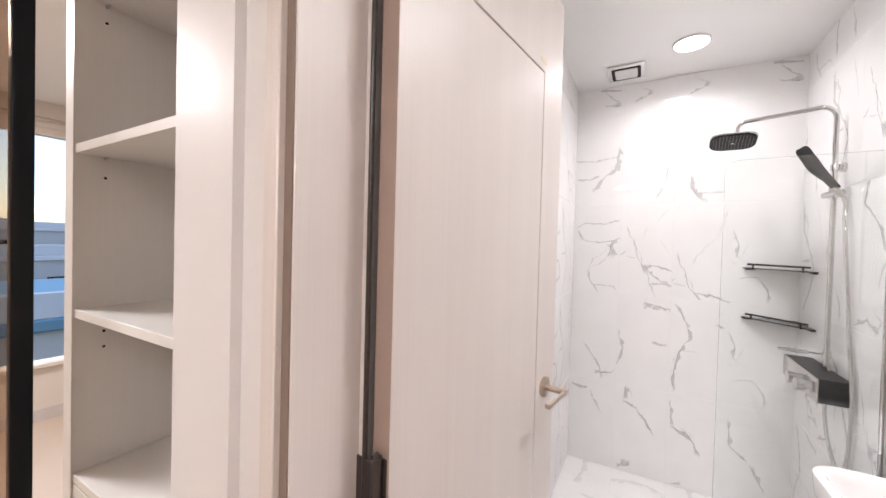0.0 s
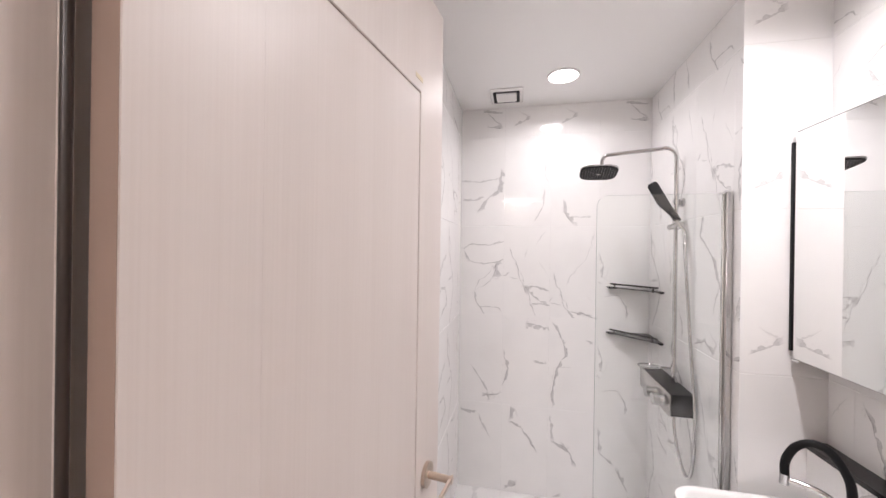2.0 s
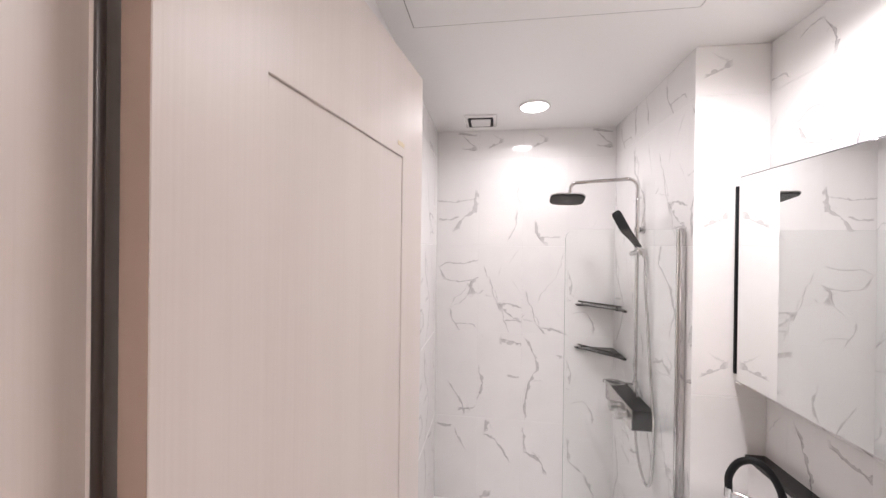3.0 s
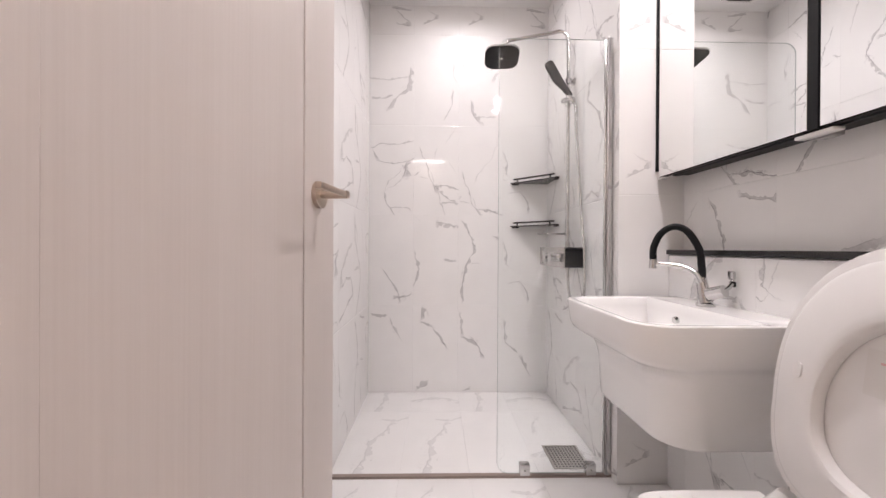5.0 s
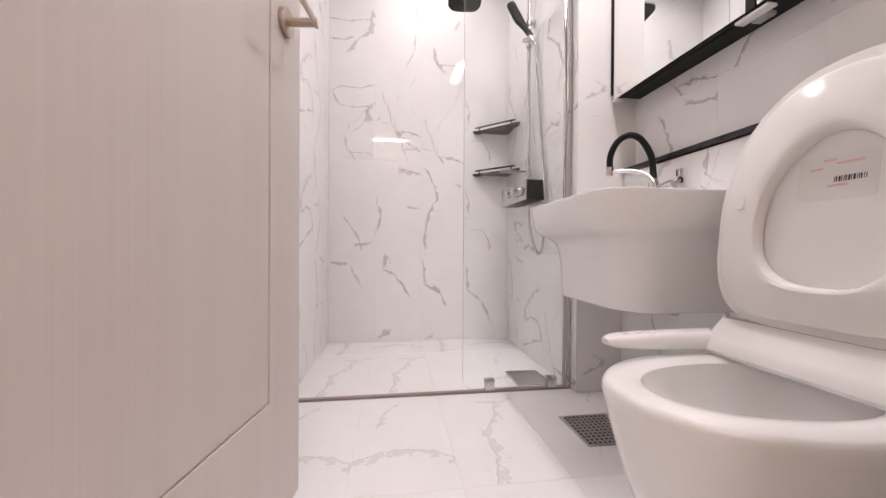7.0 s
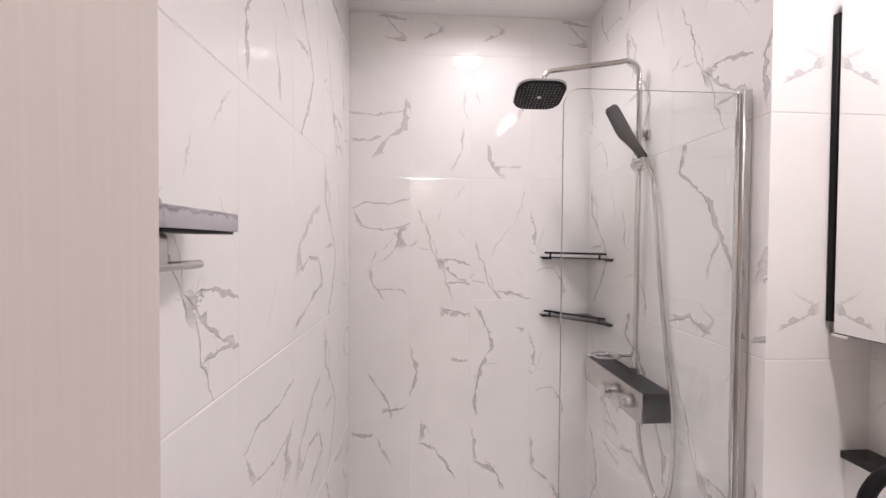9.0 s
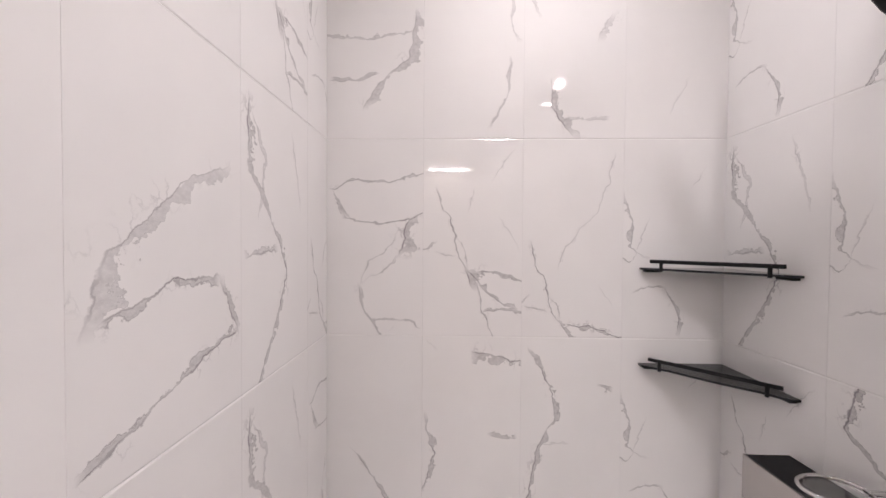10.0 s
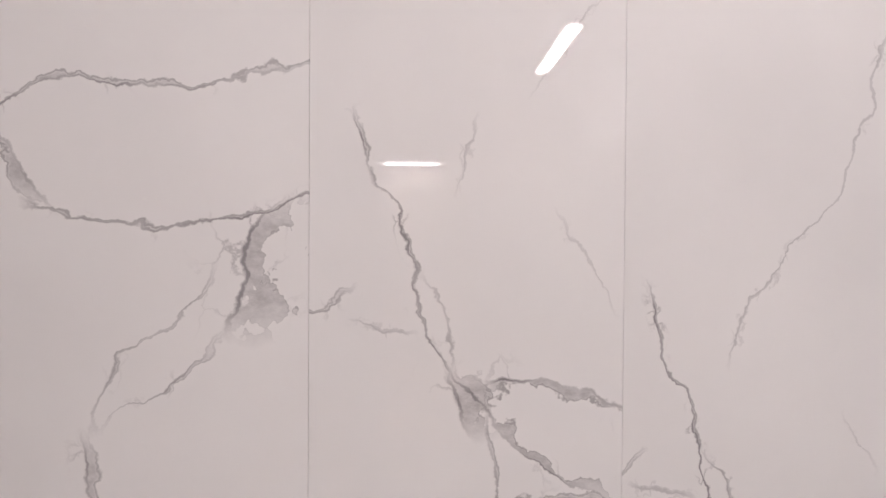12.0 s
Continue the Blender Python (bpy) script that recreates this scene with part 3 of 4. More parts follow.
loft([[Vector((x, y, z)) for x, y in rrect(.118, .120, .009)] for z in (-.0122, -.019)], bm)
part("cover", bm, PLAST, fan)
hatch = thing("access_panel", (.12, .905, H), "flush white access panel with a dark seam in the ceiling", "ceiling hatch")
part("seam", solid((-.4645, -.3615, -.0015), (.5015, .3615, 0)), GREYP, hatch, smooth=False)
part("cover", solid((-.4605, -.3575, -.0030), (.4975, .3575, -.0016), .001, 1), CEIL, hatch)

# ---- shower screen and threshold ----
structure("shower_kerb", (XL, 1.567, -.004), (XR, 1.587, .009), SILL)
GY, GX, GZ = 1.578, .262, 1.822
gs = thing("shower_screen", (0, GY, 0), "clear frameless glass shower screen with a chrome wall channel", "shower screen")
prof = []
r = .045
for k in range(9):
    a = radians(180 - 90 * k / 8)
    prof.append((GX + r + r * math.cos(a), GZ - r + r * math.sin(a)))
prof += [(.726, GZ), (.726, .014)]
for k in range(9):
    a = radians(270 - 90 * k / 8)
    prof.append((GX + r + r * math.cos(a), .014 + r + r * math.sin(a)))
gp = part("pane", loft([[Vector((x, y, z)) for x, z in prof] for y in (-.004, .004)]), GLASS, gs, smooth=True)
gp.visible_shadow = False
gp.data.materials.append(mat("polished_glass_edge", (.36, .42, .40), .25))
for f in gp.data.polygons:
    if abs(f.normal.y) < .5:
        f.material_index = 1
ch = part("wall_channel", solid((.712, -.013, .009), (.716, .013, GZ + .005), .0008, 1), ALU, gs, "satin aluminium channel")
part("channel_side", solid((.716, -.013, .009), (.7345, -.0098, GZ + .005), .0008, 1), CHROME, ch)
part("channel_side", solid((.716, .0098, .009), (.7345, .013, GZ + .005), .0008, 1), CHROME, ch)
part("cover_strip", solid((.704, -.0075, .012), (.712, .0075, GZ), .002, 2), CHROME, gs)
for x in (.376, .652):
    cp = part("clip", solid((x - .021, -.016, .009), (x + .021, .016, .056), .003, 2), CHROME, gs, "square chrome glass clamp")
    part("screw", rod((x, -.0185, .033), (x, -.016, .033), .005, 14), STEEL, cp)

# ---- floor drains ----
def drain(x, y, w, d, turn=0.0):
    o = thing("floor_drain", (x, y, 0), "square perforated steel floor drain grate set in the tiles", "floor drain", "floor drains", turn)
    bm = bmesh.new()
    for lo, hi in (((-w / 2, -d / 2), (w / 2, -d / 2 + .008)), ((-w / 2, d / 2 - .008), (w / 2, d / 2)), ((-w / 2, -d / 2 + .008), (-w / 2 + .008, d / 2 - .008)), ((w / 2 - .008, -d / 2 + .008), (w / 2, d / 2 - .008))):
        solid((*lo, .0004), (*hi, .0042), .0006, 1, bm)
    part("rim", bm, STEEL, o)
    # dark plate lying on the tiles, its colour imitates the shaded depth below
    part("sump", solid((-w / 2 + .004, -d / 2 + .004, .0003), (w / 2 - .004, d / 2 - .004, .0008)), HOLE_DARK, o, smooth=False)
    n = 10
    iw, idd = w - .016, d - .016
    b1, b2 = bmesh.new(), bmesh.new()
    for k in range(n + 1):
        p = -iw / 2 + iw * k / n
        solid((p - .0033, -idd / 2, .0012), (p + .0033, idd / 2, .0034), bm=b1)
        p = -idd / 2 + idd * k / n
        solid((-iw / 2, p - .0033, .0010), (iw / 2, p + .0033, .0030), bm=b2)
    part("grate_bars", b1, STEEL, o, smooth=False)
    part("cross_bars", b2, STEEL, o, smooth=False)
    return o


drain(.600, 1.717, .165, .185)
drain(.655, 1.222, .180, .200)

# ---- mirror cabinet ----
MC = thing("mirror_cabinet", (.890, 0, 1.232), "black-framed wall cabinet with mirrored doors above the ledge", "bathroom cabinet")
MH, MY0, MYD, MY1 = .790, .315, .915, 1.507
part("body", solid((.030, MY0 + .01, .012), (XU - .890, MY1 - .012, MH - .012), .001, 1), BLACK, MC)
part("bottom_rail", solid((.024, MY0, .0), (.05, MY1 - .05, .014), .002, 1), BLACK, MC)
part("top_rail", solid((.022, MY0, MH - .014), (.05, MY1 - .004, MH), .002, 1), BLACK, MC)
for y0, y1 in ((MYD + .0125, MY1), (MY0, MYD - .0125)):
    dr = part("door", solid((.005, y0, .003), (.020, y1, MH), .0008, 1), BLACK, MC, "black-edged mirror door")
    part("mirror", solid((0, y0 + .0025, .0055), (.0048, y1 - .0025, MH - .0045), .0006, 1), MIRROR, dr, "clear silver mirror")
# narrow black strip beside the far mirror door, shorter than the door
part("side_grip", solid((-.004, MY1 + .0005, .03), (.020, MY1 + .0122, MH - .035), .001, 1), BLACK, MC)
part("corner_cap", solid((.0, MY1 - .03, -.004), (.028, MY1 + .004, .0025), .001, 1), PLAST, MC, "white plastic corner cap")
part("centre_gap_strip", solid((-.002, MYD - .012, .002), (.012, MYD + .012, MH), .0005, 1), BLACK, MC)
cb = part("catch", solid((.004, MYD - .04, -.010), (.034, MYD + .05, -.001), .003, 2), PLAST, MC, "grey-white plastic push catch")
part("catch_plate", solid((.034, MYD - .015, -.013), (.062, MYD + .03, -.001), .003, 2), GREYP, cb)

# ledge top on the low wall
ledge = thing("stone_ledge", (0, 0, ZJ), "black polished stone ledge on the low tiled wall", "ledge")
ledge["kind"] = "structure"
part("slab", solid((XW - .012, YI, -.015), (XU, YP, .003), .001, 1), STONE, ledge)

# ---- basin ----
def basin_loop(x0, x1, y0, y1, z, r, n=8):
    """Plan outline: flat at the wall (x1), rounded corners to the room."""
    pts = []
    for cx, cy, a0 in ((x0 + r, y1 - r, 90), (x0 + r, y0 + r, 180)):
        for k in range(n + 1):
            a = radians(a0 + 90 * k / n)
            pts.append(Vector((cx + r * math.cos(a), cy + r * math.sin(a), z)))
    for k in range(5):
        pts.append(Vector((x0 + r + (x1 - x0 - r) * (k + 1) / 5, y0, z)))
    for k in range(7):
        pts.append(Vector((x1, y0 + (y1 - y0) * (k + 1) / 7, z)))
    for k in range(4):
        pts.append(Vector((x1 - (x1 - x0 - r) * (k + 1) / 5, y1, z)))
    return pts


ba = thing("wash_basin", (0, 0, 0), "white wall-hung ceramic basin with a semi pedestal under it", "wash basin")
BX0, BX1, BY0, BY1, BZ = .492, XW - .001, .925, 1.478, .767
outer = [(.117, .067, .045, .430, .09), (.108, .060, .040, .4335, .095), (.103, .055, .038, .442, .10), (.097, .050, .035, .560, .10), (.089, .046, .033, .606, .10), (.077, .040, .029, .630, .10),
         (.056, .030, .022, .645, .10), (.032, .018, .013, .655, .10), (.014, .008, .006, .669, .10), (.004, .003, .002, .690, .10), (0, 0, 0, .715, .10),
         (-.002, -.001, -.001, BZ - .012, .09), (0, 0, 0, BZ - .003, .088), (.005, .005, .005, BZ, .084)]
loops = []
for dx, dy0, dy1, z, r in outer:
    loops.append(basin_loop(BX0 + dx, BX1, BY0 + dy0, BY1 - dy1, z, r))
inner = [(.022, BZ - .001, .075), (.030, BZ - .008, .07), (.036, BZ - .03, .07), (.06, BZ - .09, .07), (.10, BZ - .125, .06), (.15, BZ - .135, .05)]
for d, z, r in inner:
    loops.append(basin_loop(BX0 + d, BX1 - .115 - d * .5, BY0 + d, BY1 - d, z, r))
bm = loft(loops)
part("bowl", bm, PORC, ba, smooth=True)
DX, DY = .690, 1.21
wr = part("waste", rod((DX, DY, BZ - .136), (DX, DY, BZ - .131), .022, 28), CHROME, ba, "round chrome waste")
part("plug", rod((DX, DY, BZ - .131), (DX, DY, BZ - .127), .014, 24), STEEL, wr)
part("overflow_ring", rod((.786, 1.235, BZ - .045), (.776, 1.235, BZ - .048), .011, 20), CHROME, ba)
for y in (1.06, 1.30):
    part("mounting_bolt", rod((.80, y, .412), (.80, y, .437), .013, 16), CHROME, ba)

# ---- basin faucet ----
fa = thing("basin_faucet", (.876, 1.231, BZ), "chrome single-lever faucet with a black flexible spout on the basin", "faucet")
fb = part("base", rod((0, 0, -.001), (0, 0, .010), .027, 28), CHROME, fa)
part("column", rod((0, 0, .010), (-.003, .014, .075), .022, 28, .017), CHROME, fa)
part("mixing_body", rod((-.004, -.02, .040), (.012, -.062, .056), .021, 28, .019), CHROME, fa)
lv = part("lever", tube(smooth_path([(.012, -.055, .055), (.035, -.05, .065), (.055, -.04, .082), (.056, -.034, .10)]), .0065), CHROME, fa, "chrome lever bent upwards")
part("lever_grip", solid((.050, -.046, .088), (.062, -.024, .116), .004, 2), CHROME, lv)
part("lever_core", solid((.046, -.050, .066), (.060, -.036, .084), .003, 2), BLACK, lv)
arm = [Vector((0, .012, .072)), Vector((-.004, .040, .105)), Vector((-.030, .075, .125)), Vector((-.065, .10, .131)), Vector((-.098, .119, .130))]
part("spout_arm", tube(smooth_path(arm), .0080), CHROME, fa)
hose = [(.006, .022, .075), (.020, .045, .130), (.018, .055, .185), (-.010, .072, .245), (-.045, .090, .262), (-.078, .108, .240), (-.098, .119, .190), (-.099, .120, .145)]
part("spout_hose", tube(smooth_path(hose, 10), .0115, 16), BLACK, fa, "black flexible spout hose")
part("nozzle", rod((-.099, .120, .148), (-.100, .121, .116), .0125, 24), CHROME, fa)
part("hose_collar", rod((.004, .018, .066), (.008, .026, .086), .014, 20), CHROME, fa)

# ---- toilet with raised bidet seat ----
TX, TY = .612, .635
to = thing("toilet", (0, 0, 0), "white ceramic toilet with a wide rim, its seat and lid raised", "toilet")
loops = []
for z, back, front, half, sq in ((0, .31, .165, .130, 2.8), (.012, .31, .17, .134, 2.8), (.12, .31, .20, .142, 2.6), (.22, .31, .240, .160, 2.4), (.30, .31, .264, .178, 2.3),
                                 (.34, .31, .274, .186, 2.25), (.356, .31, .277, .188, 2.25), (.366, .309, .275, .187, 2.25), (.372, .308, .271, .184, 2.25), (.3755, .306, .265, .180, 2.25)):
    loops.append(egg(TX, TY, z, back, front, half, 64, sq, 7))
for z, back, front, half in ((.3775, .14, .244, .152), (.3765, .135, .226, .134), (.371, .128, .214, .124), (.345, .118, .206, .118), (.30, .10, .18, .105), (.24, .06, .13, .08), (.215, .03, .06, .04)):
    loops.append(egg(TX, TY, z, back, front, half, 64, 2.2, 2.4))
part("bowl", loft(loops), PORC, to, smooth=True)
part("bowl_water", rod((TX - .02, TY, .222), (TX - .02, TY, .224), .075, 32), mat("still_water", (.9, .95, .95), .0, 0, 1, 1.33), to, smooth=True)
# bidet unit on the back of the bowl
bd = thing("bidet_seat", (TX, TY, .378), "white plastic bidet seat with raised lid and ring on the toilet", "toilet seat")
loops = [[Vector((x + .195, y, z)) for x, y in rrect(.17 - i, .395 - i, .035)] for z, i in ((.0, .004), (.006, 0), (.030, .0), (.050, .010), (.070, .034), (.082, .06))]
part("unit_body", loft(loops), PLAST, bd)
part("front_lip", loft([[Vector((x + .108, y, z)) for x, y in rrect(w, .425 - max(0, z - .03) * 1.3, min(.045, w * .45))] for z, w in ((.001, .104), (.010, .118), (.024, .112), (.036, .090), (.050, .062), (.068, .040), (.078, .022))]), PLAST, bd)
part("nozzle_flap", solid((.083, -.030, .004), (.0865, .030, .026), .002, 1), PLAST, bd)
part("sensor_window", solid((.0845, .055, .010), (.0875, .075, .018), .001, 1), GREYP, bd)
# control arm on the far side
aw = [(.10, .200, .036, .022), (.03, .206, .034, .021), (-.06, .213, .031, .018), (-.12, .216, .028, .015), (-.150, .217, .022, .012), (-.166, .217, .012, .007)]
loops = []
for x, y, w, h in aw:
    loops.append([Vector((x, y + a, .022 + b)) for a, b in rrect(w * 2, h * 2, min(w, h) * .9, 5)])
ca = part("control_arm", loft(loops), PLAST, bd, "white side control arm with small printed keys")
for k in range(5):
    part("key", rod((.02 - k * .035, .210, .040), (.02 - k * .035, .210, .0415), .006, 14), PAPERL, ca)
# raised seat ring and lid, hinged at the unit
LEAN = radians(8)


def stand(v):
    """Seat drawn flat: a runs up from the hinge, b across, c forward of the lid's plane."""
    a, b, c = v
    return Vector((.118 + a * math.sin(LEAN) - c * math.cos(LEAN), b, .045 + a * math.cos(LEAN) + c * math.sin(LEAN)))


def seat_outline(half, y0, y1, c, n=72, sq=2.2, waist=.0):
    """Outline of lid or ring: round above, narrowing by waist towards the hinge."""
    mid = y0 + (y1 - y0) * .44
    out = []
    for k in range(n):
        t = 2 * math.pi * k / n
        s, co = math.sin(t), math.cos(t)
        e = sq if s > 0 else 5.0 if waist else 2.6
        up = math.copysign(abs(s) ** (2 / e), s) * ((y1 - mid) if s > 0 else (mid - y0))
        ac = math.copysign(abs(co) ** (2 / e), co) * half
        if s < 0:
            ac *= 1 - waist * (-up / (mid - y0)) ** 2
        out.append(stand((mid + up, ac, c)))
    return out


W1, W2 = .12, .14
lid = part("lid", loft([seat_outline(.206, .034, .530, -.004, waist=W1), seat_outline(.220, .029, .541, .0, waist=W1), seat_outline(.224, .028, .545, .012, waist=W1),
                        seat_outline(.221, .030, .541, .020, waist=W1), seat_outline(.211, .038, .531, .0215, waist=W1)]), PLAST, bd, "raised white lid")
ring = [seat_outline(.192, .050, .508, .0225, waist=W2), seat_outline(.198, .046, .515, .027, waist=W2), seat_outline(.198, .046, .515, .036, waist=W2), seat_outline(.190, .054, .506, .0415, waist=W2),
        seat_outline(.142, .096, .430, .0435, sq=1.85), seat_outline(.128, .104, .417, .046, sq=1.8), seat_outline(.120, .110, .409, .043, sq=1.8), seat_outline(.115, .114, .403, .034, sq=1.8), seat_outline(.114, .116, .401, .0225, sq=1.8)]
st = part("seat_ring", loft(ring, cap0=False, cap1=False), PLAST, bd, "raised white seat ring")
for s in (-1, 1):
    bm = bmesh.new()
    loft([[stand((.285 + a, s * .152 + b, c)) for a, b in rrect(.030, .016, .007)] for c in (.041, .0465)], bm)
    part("buffer_pad", bm, PLAST, st)
    part("hinge_pin", rod((.118, s * .17, .045), (.118, s * .195, .045), .012, 18), PLAST, bd)
bm = bmesh.new()
loft([[stand((.318 + a, b, c)) for a, b in rrect(.080, .120, .004)] for c in (.0217, .0222)], bm)
lb = part("label", bm, PAPERL, lid, "white paper sticker with a bar code and pink print")
bm = bmesh.new()
x = -.045
rnd = random.Random(4)
while x < .0:
    w = rnd.choice((.0012, .002, .003))
    bm = bmesh.new()
    vs = [bm.verts.new(stand(p)) for p in ((.308, x, .0225), (.308, x + w, .0225), (.318, x + w, .0225), (.318, x, .0225))]
    bm.faces.new(vs)
    part("printed_bar", bm, INK, lb, smooth=False)
    x += w + rnd.choice((.0012, .002))
for cx, cy, w in ((.340, -.02, .04), (.334, .030, .02), (.348, .01, .02), (.300, -.005, .03)):
    bm = bmesh.new()
    vs = [bm.verts.new(stand(p)) for p in ((cx, cy - w / 2, .0225), (cx, cy + w / 2, .0225), (cx + .004, cy + w / 2, .0225), (cx + .004, cy - w / 2, .0225))]
    bm.faces.new(vs)
    part("printed_line", bm, PINK, lb, smooth=False)

# ---- shower set ----
RX, RY = .705, 1.995
sh = thing("shower_set", (0, 0, 0), "chrome shower column with black shelf mixer on the tiled wall", "shower")
col = [Vector((RX, RY, .965)), Vector((RX, RY, 1.5)), Vector((RX, RY, 2.052))]
bend = [Vector((RX - .05 * (1 - math.cos(a)), RY + .004 * (1 - math.cos(a)), 2.062 + .05 * math.sin(a))) for a in [radians(90 * k / 8) for k in range(9)]]
armp = [Vector((.640, RY + .015, 2.112)), Vector((.520, RY + .06, 2.112))]
el = [Vector((.42 - .035 * math.sin(a), RY + .097 + .008 * math.sin(a), 2.112 - .035 * (1 - math.cos(a)))) for a in [radians(90 * k / 8) for k in range(9)]]
part("riser", tube(col + bend + armp + el + [Vector((.384, RY + .105, 2.055))], .0095, 18), CHROME, sh)
HCX, HCY, HCZ = .367, RY + .105, 2.022
tilt = pose(HCX, HCY, HCZ, 0, 0, -6) @ pose(0, 0, 0, -11, 2, 0)
bm = bmesh.new()
loft([[tilt @ Vector((x, y, z)) for x, y in rrect(.190 * s, .185 * s, .055 * s, 8)] for s, z in ((.94, -.006), (1.0, -.002), (1.0, .004), (.8, .010), (.2, .016))], bm)
hd = part("overhead", bm, CHROME, sh, "chrome-backed overhead with a black nozzle face")
bm = bmesh.new()
loft([[tilt @ Vector((x, y, z)) for x, y in rrect(.186 * s, .181 * s, .054 * s, 8)] for s, z in ((1, -.0062), (.97, -.0095))], bm)
part("nozzle_plate", bm, BLACK, hd)
bm = bmesh.new()
for i in range(13):
    for j in range(10):
        x, y = (i - 6) * .0130, (j - 4.5) * .0165
        if abs(x) + abs(y) > .135 or (abs(x) < .012 and abs(y) < .012):
            continue
        p = tilt @ Vector((x, y, -.0095))
        bmesh.ops.create_cone(bm, cap_ends=True, segments=6, radius1=.0015, radius2=.0021, depth=.003, matrix=Matrix.Translation(p))
part("nozzles", bm, GREYP, hd, kind="stuff")
part("centre_screw", rod(tilt @ Vector((0, 0, -.0125)), tilt @ Vector((0, 0, -.009)), .008, 18), CHROME, hd)
part("swivel", rod(tilt @ Vector((0, 0, .014)), (.384, RY + .105, 2.058), .015, 22, .011), CHROME, sh)
# wall bracket and slider
part("wall_bracket", rod((RX, RY, 1.842), (XR - .002, RY, 1.842), .009, 18), CHROME, sh)
part("bracket_rose", rod((XR - .012, RY, 1.842), (XR - .001, RY, 1.842), .021, 24), CHROME, sh)
part("bracket_ring", rod((RX, RY, 1.828), (RX, RY, 1.856), .0155, 22), CHROME, sh)
sl = part("slider", rod((RX, RY, 1.71), (RX, RY, 1.755), .0165, 22), CHROME, sh, "chrome slider with hand shower holder")
part("slider_knob", rod((RX, RY - .012, 1.733), (RX + .018, RY - .035, 1.733), .013, 20), CHROME, sl)
part("clamp_bar", rod((RX - .048, RY - .050, 1.716), (RX + .016, RY - .026, 1.734), .0125, 20), CHROME, sl)
part("holder", rod((RX + .008, RY - .042, 1.712), (RX - .014, RY - .036, 1.750), .0155, 20), CHROME, sl)
# hand shower
ha, hb = Vector((.592, 1.985, 1.928)), Vector((.700, 1.955, 1.748))
hsx = (ha - hb).normalized()
hside = hsx.cross(Vector((0, 1, .15))).normalized()
hfwd = hside.cross(hsx)
bm = bmesh.new()
loops = []
L = (ha - hb).length
for t, w, d, off in ((-.01, .013, .011, 0), (.0, .0145, .012, 0), (.22, .0155, .012, .001), (.40, .020, .013, .004), (.50, .0235, .0125, .006), (.60, .025, .012, .005), (.93, .0245, .010, -.002), (1.0, .023, .009, -.003), (1.04, .016, .006, -.003)):
    c = hb + hsx * L * t + hside * off
    loops.append([c + hside * a + hfwd * b for a, b in rrect(w * 2, d * 2, min(w, d) * .8, 4)])
hs = part("hand_shower", loft(loops), BLACK, sh, "black paddle-shaped hand shower")
c0 = hb + hsx * L * .60
bm = bmesh.new()
loft([[hb + hsx * L * t + hside * .005 + hside * a + hfwd * b for a, b in rrect(.0512, .0255, .011, 4)] for t in (.590, .598)], bm)
part("seam_ring", bm, BLKGL, hs)
# hose
hp = [hb - hsx * .01, hb - hsx * .05 + Vector((0, -.004, -.02)), Vector((.716, 1.915, 1.60)), Vector((.722, 1.892, 1.35)), Vector((.724, 1.855, 1.10)), Vector((.722, 1.816, .90)), Vector((.720, 1.810, .74)),
      Vector((.717, 1.828, .62)), Vector((.712, 1.866, .582)), Vector((.705, 1.91, .625)), Vector((.695, 1.94, .72)), Vector((.690, 1.95, .82)), Vector((.690, 1.95, .855))]
part("hose", tube(smooth_path(hp, 42), .0078, 10, .0010), CHROME, sh, "ribbed chrome hose", smooth="all")
# shelf mixer
VX0, VX1, VY0, VY1, VZ0, VZ1 = .628, XR - .003, 1.832, 2.235, .857, .957
vb = part("mixer_body", solid((VX0 + .006, VY0 + .004, VZ0), (VX1, VY1, VZ1 - .004), .004, 2), BLKGL, sh, "black shelf-topped mixer body")
part("front_plate", solid((VX0, VY0, VZ0 - .002), (VX0 + .006, VY1 + .002, VZ1 + .001), .0025, 2), SILVERF, vb, "polished silver front plate")
part("shelf_top", solid((VX0 + .006, VY0 + .002, VZ1 - .004), (VX1, VY1, VZ1), .0015, 1), BLKGL, vb)
for y in (1.905, 2.0):
    kb = part("knob", rod((VX0 - .020, y, .906), (VX0 - .0005, y, .906), .020, 28, .024), CHROME, vb, "round chrome control knob")
    part("knob_cap", rod((VX0 - .048, y, .906), (VX0 - .020, y, .906), .0265, 32), CHROME, kb)
part("riser_nut", rod((RX, RY, VZ1), (RX, RY, VZ1 + .03), .014, 6), CHROME, vb)
part("hose_nut", rod((.690, 1.95, .843), (.690, 1.95, .863), .0105, 6), CHROME, vb)
sd = part("soap_dish", tube([Vector((.600 + .052 * math.cos(a), 2.005 + .040 * math.sin(a), 1.03)) for a in [2 * math.pi * k / 28 for k in range(29)]], .0035, 8), CHROME, sh, "oval chrome wire soap dish", smooth="all")
part("dish_plate", rod((.600, 2.005, 1.026), (.600, 2.005, 1.029), .040, 32), GLASS, sd)
part("dish_arm", rod((.645, 2.0, 1.03), (RX, RY, 1.03), .005, 12), CHROME, sd)
part("dish_clamp", rod((RX, RY, 1.015), (RX, RY, 1.045), .015, 20), CHROME, sd)


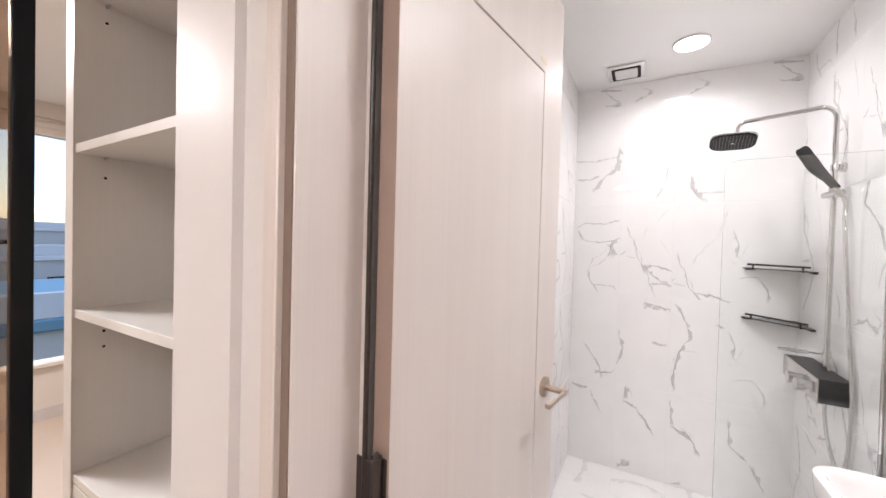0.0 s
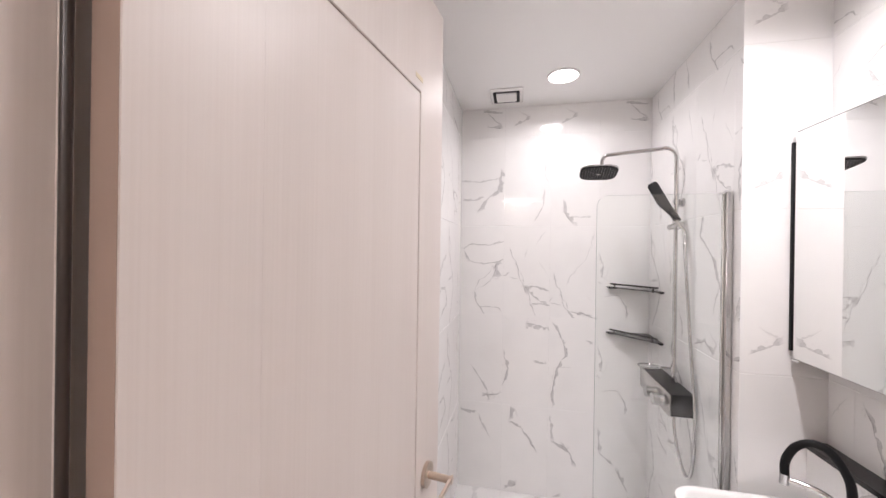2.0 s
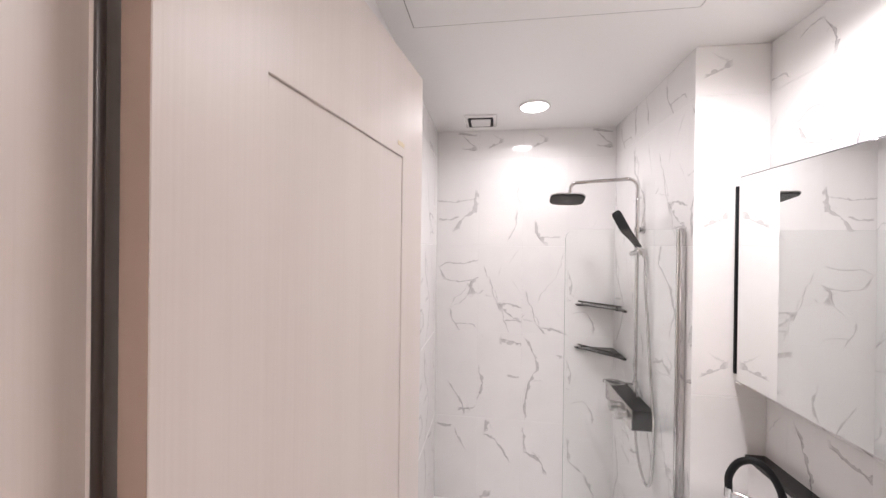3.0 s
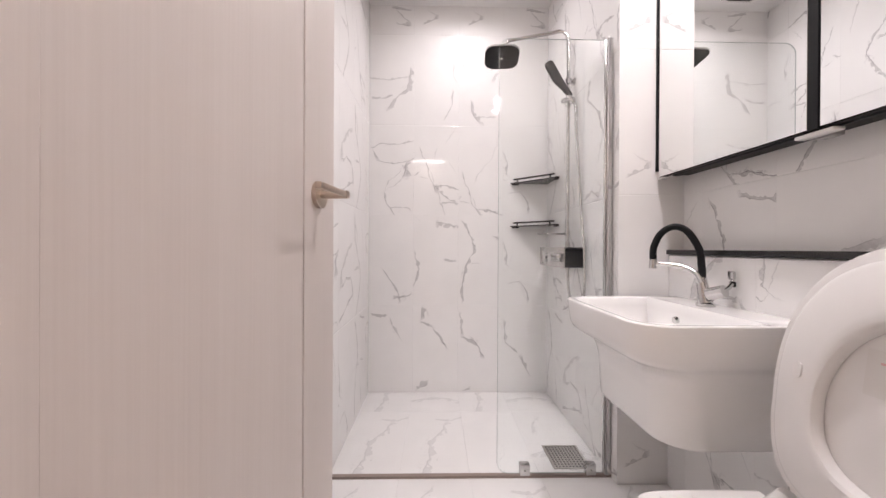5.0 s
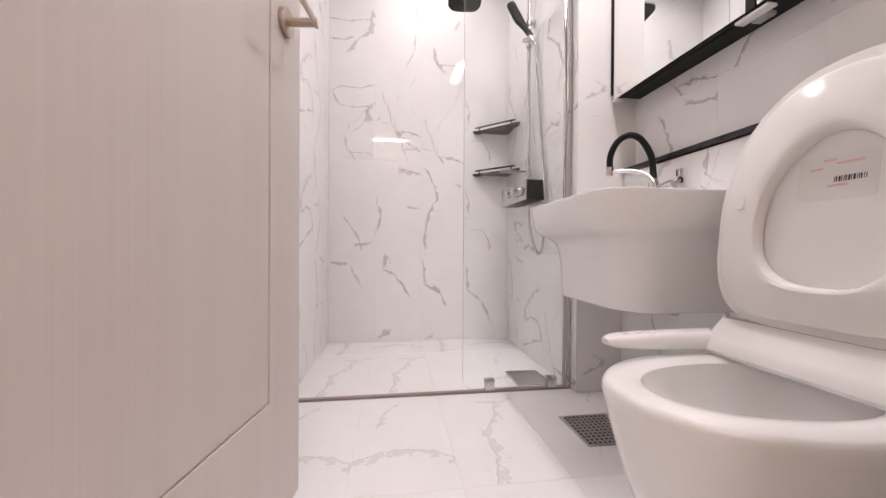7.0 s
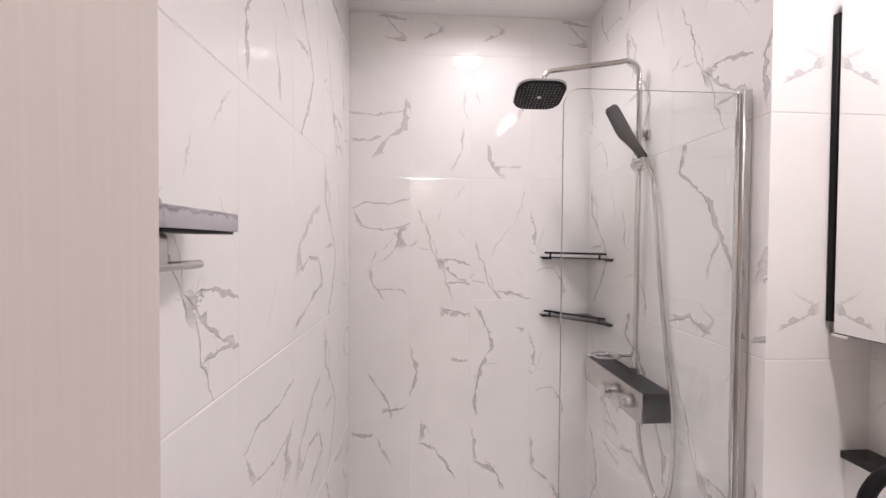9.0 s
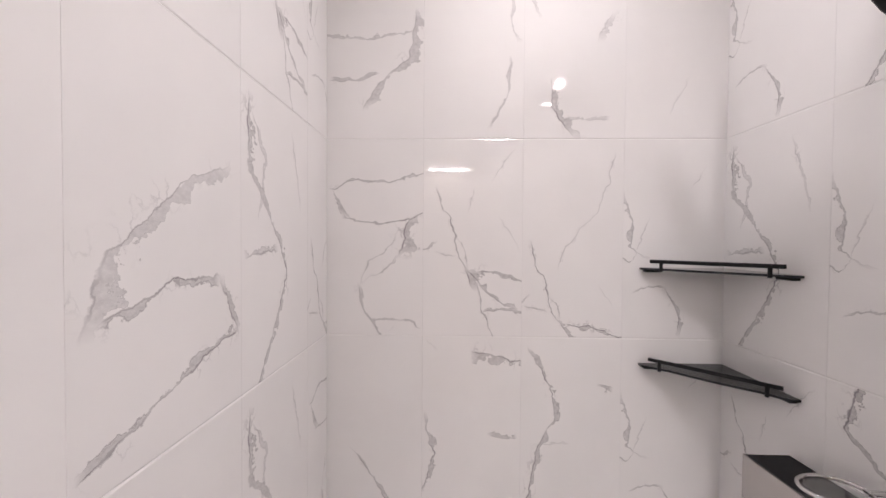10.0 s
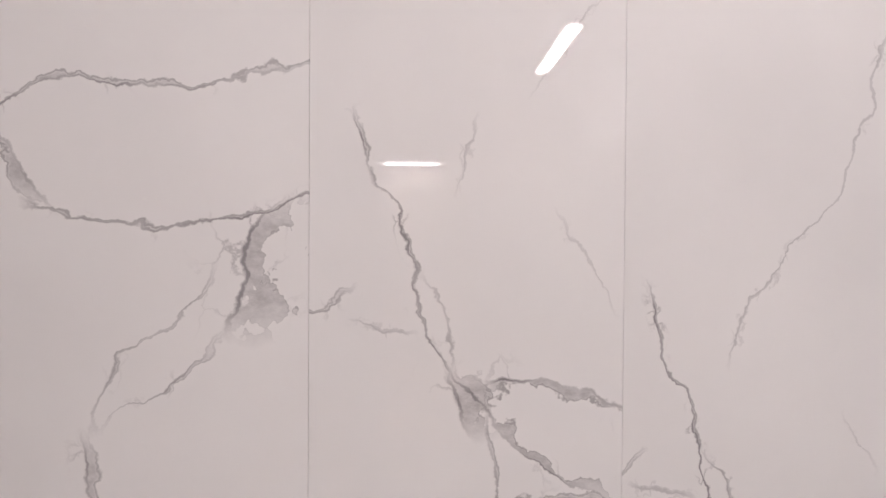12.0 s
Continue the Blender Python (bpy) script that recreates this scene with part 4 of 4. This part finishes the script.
# ---- corner shelves ----
def corner_shelf(z):
    o = thing("corner_shelf", (XR, YB, z), "black smoked-glass corner shelf with a black rail on the tiled wall", "shelf", "corner shelves")
    a = .245
    out = [(-.003, -.003), (-a, -.003), (-a, -.022)]
    out += [(-a + .02 + (a - .042) * k / 6, -.022 - (a - .042) * k / 6 - .012 * math.sin(math.pi * k / 6)) for k in range(1, 6)]
    out += [(-.022, -a), (-.003, -a)]
    part("glass_plate", loft([[Vector((x, y, zz)) for x, y in out] for zz in (-.003, .003)]), SMOKE, o, "smoked black glass plate")
    p0, p1 = Vector((-a + .022, -.034, .022)), Vector((-.034, -a + .022, .022))
    d = (p1 - p0).normalized()
    part("front_rail", tube([p0 - d * .008, p0, p1, p1 + d * .008], .0052, 10), BLACK, o, smooth=True)
    for p in (p0 + d * .02, p1 - d * .02):
        part("rail_post", rod(p, p - Vector((0, 0, .028)), .0045, 12), BLACK, o)
    for lo, hi in (((-a + .01, -.02, -.010), (-a + .055, -.0005, -.0032)), ((-.02, -a + .01, -.010), (-.0005, -a + .055, -.0032))):
        part("wall_clip", solid(lo, hi, .0015, 1), BLACK, o)
    return o


s1 = corner_shelf(1.376)
corner_shelf(1.094)

# ---- paper holder shelf on the door-side wall ----
ph = thing("marble_wall_shelf", (XL, 1.12, 1.456), "small marble-print shelf over a steel paper holder on the tiled wall", "paper holder")
part("slab", solid((.0015, -.13, .0), (.085, .135, .026), .002, 2), MARBLE["grey"], ph)
part("under_slot", solid((.030, -.02, -.004), (.083, .125, -.0002), .001, 1), BLACK, ph)
part("bracket", solid((.0015, -.035, -.050), (.055, .035, -.0045), .006, 3), ALU, ph)
part("roller", rod((.05, -.10, -.045), (.05, .10, -.045), .006, 14), ALU, ph)


# ---- tiles: each a piece of its own ----
TILES = {}


def tile_mesh(w0, w1, h0, h1, design):
    key = (round(w0, 3), round(w1, 3), round(h0, 3), round(h1, 3), design)
    if key not in TILES:
        bm = bmesh.new()
        rings = []
        for i, k, y in ((.0001, .0005, .0014), (.0001, .0005, .0011), (.0003, .0030, 0.0)):
            rings.append([bm.verts.new(p) for p in ((w0 + i, y, h0 + k), (w1 - i, y, h0 + k), (w1 - i, y, h1 - k), (w0 + i, y, h1 - k))])
        for a, b in zip(rings, rings[1:]):
            for k in range(4):
                bm.faces.new((a[k], a[(k + 1) % 4], b[(k + 1) % 4], b[k]))
        bm.faces.new(rings[2])
        bm.faces.new(rings[0][::-1])
        me = finish(bm, MARBLE[design], False)
        TILES[key] = me
    return TILES[key]


def lay(parent, origin, turn, along, height, cuts, rows, pattern, flat=False, skip=()):
    """Lay tiles on a face. origin: lower corner on the face, seen from the room at its left end; turn: degrees about z; cuts, rows: seams in metres from it.
    pattern(i, j) gives the print and its shift in the tile."""
    base = pose(*origin, 0, 0, turn)
    if flat:
        base = base @ pose(0, 0, 0, -90, 0, 0)
    xs = [0.0] + [c for c in cuts if 0 < c < along] + [along]
    zs = [0.0] + [c for c in rows if 0 < c < height] + [height]
    for i, (x0, x1) in enumerate(zip(xs, xs[1:])):
        for j, (z0, z1) in enumerate(zip(zs, zs[1:])):
            if (i, j) in skip:
                continue
            d = pattern(i, j)
            du = TW - (x1 - x0) if i == 0 else 0.0
            dv = TH - (z1 - z0) if j == 0 and z1 - z0 < TH - .03 else 0.0
            me = tile_mesh(du, du + x1 - x0, dv, dv + z1 - z0, d)
            ob = new("tile", me)
            ob.matrix_basis = base @ Matrix.Translation((x0 - du, 0, z0 - dv))
            ob.parent = parent


ROWS = (.575, 1.168, 1.755, 2.345)
BACK = ("lmno", "ijkd", "abcd", "rstw", "xyyx")


def back_pattern(i, j):
    return BACK[j][i]


def mixed(seed, letters="abcdefgh"):
    def f(i, j):
        return letters[(seed + i * 3 + j * 5 + (i * j) % 3) % len(letters)]
    return f


# face turned so that local +x runs to the viewer's right and local -y looks at the room
lay(wall_back, (XL, YB, 0), 0, XR - XL, H, (.290, .585, .880), ROWS, back_pattern)
seamsL = [(YB - YI) - .145 - .295 * k for k in range(0, 7)][::-1]
lay(wall_left, (XL, YI, 0), 90, YB - YI, H, seamsL, ROWS, lambda i, j: ("..hgc", "..gbd", "..ecb", "..dea", "..hga")[j - 2][i - 3] if i >= 5 else "cbwvgewa"[(i + 3 * j) % 8])
lay(wall_shower, (XR, YB, 0), -90, YB - YP, H, (.295, .590, .885), ROWS, mixed(4))
lay(wall_shower, (XR, YP, 0), 0, XU - XR, H, (), ROWS, mixed(2, "wxyxw"))
lay(wall_basin, (XU, YP, ZJ), -90, YP - YI, H - ZJ, (.10, .395, .69, .985), [r - ZJ for r in ROWS], mixed(1))
lay(wall_low, (XW, YP, 0), -90, YP - YI, ZJ - .018, (.10, .395, .69, .985), ROWS, mixed(6))
lay(floor, (XL, YI, 0), 0, XR - XL, 1.567 - YI, (.290, .585, .880), (.10, .69), mixed(3, "pqwqp"), flat=True)
lay(floor, (XR, YI, 0), 0, XW - XR, YP - YI, (), (.10, .69), mixed(5, "qwpqp"), flat=True)
lay(floor, (XL, 1.587, 0), 0, XR - XL, YB - 1.587, (.290, .585, .880), (.59,), mixed(7, "pqpwq"), flat=True)
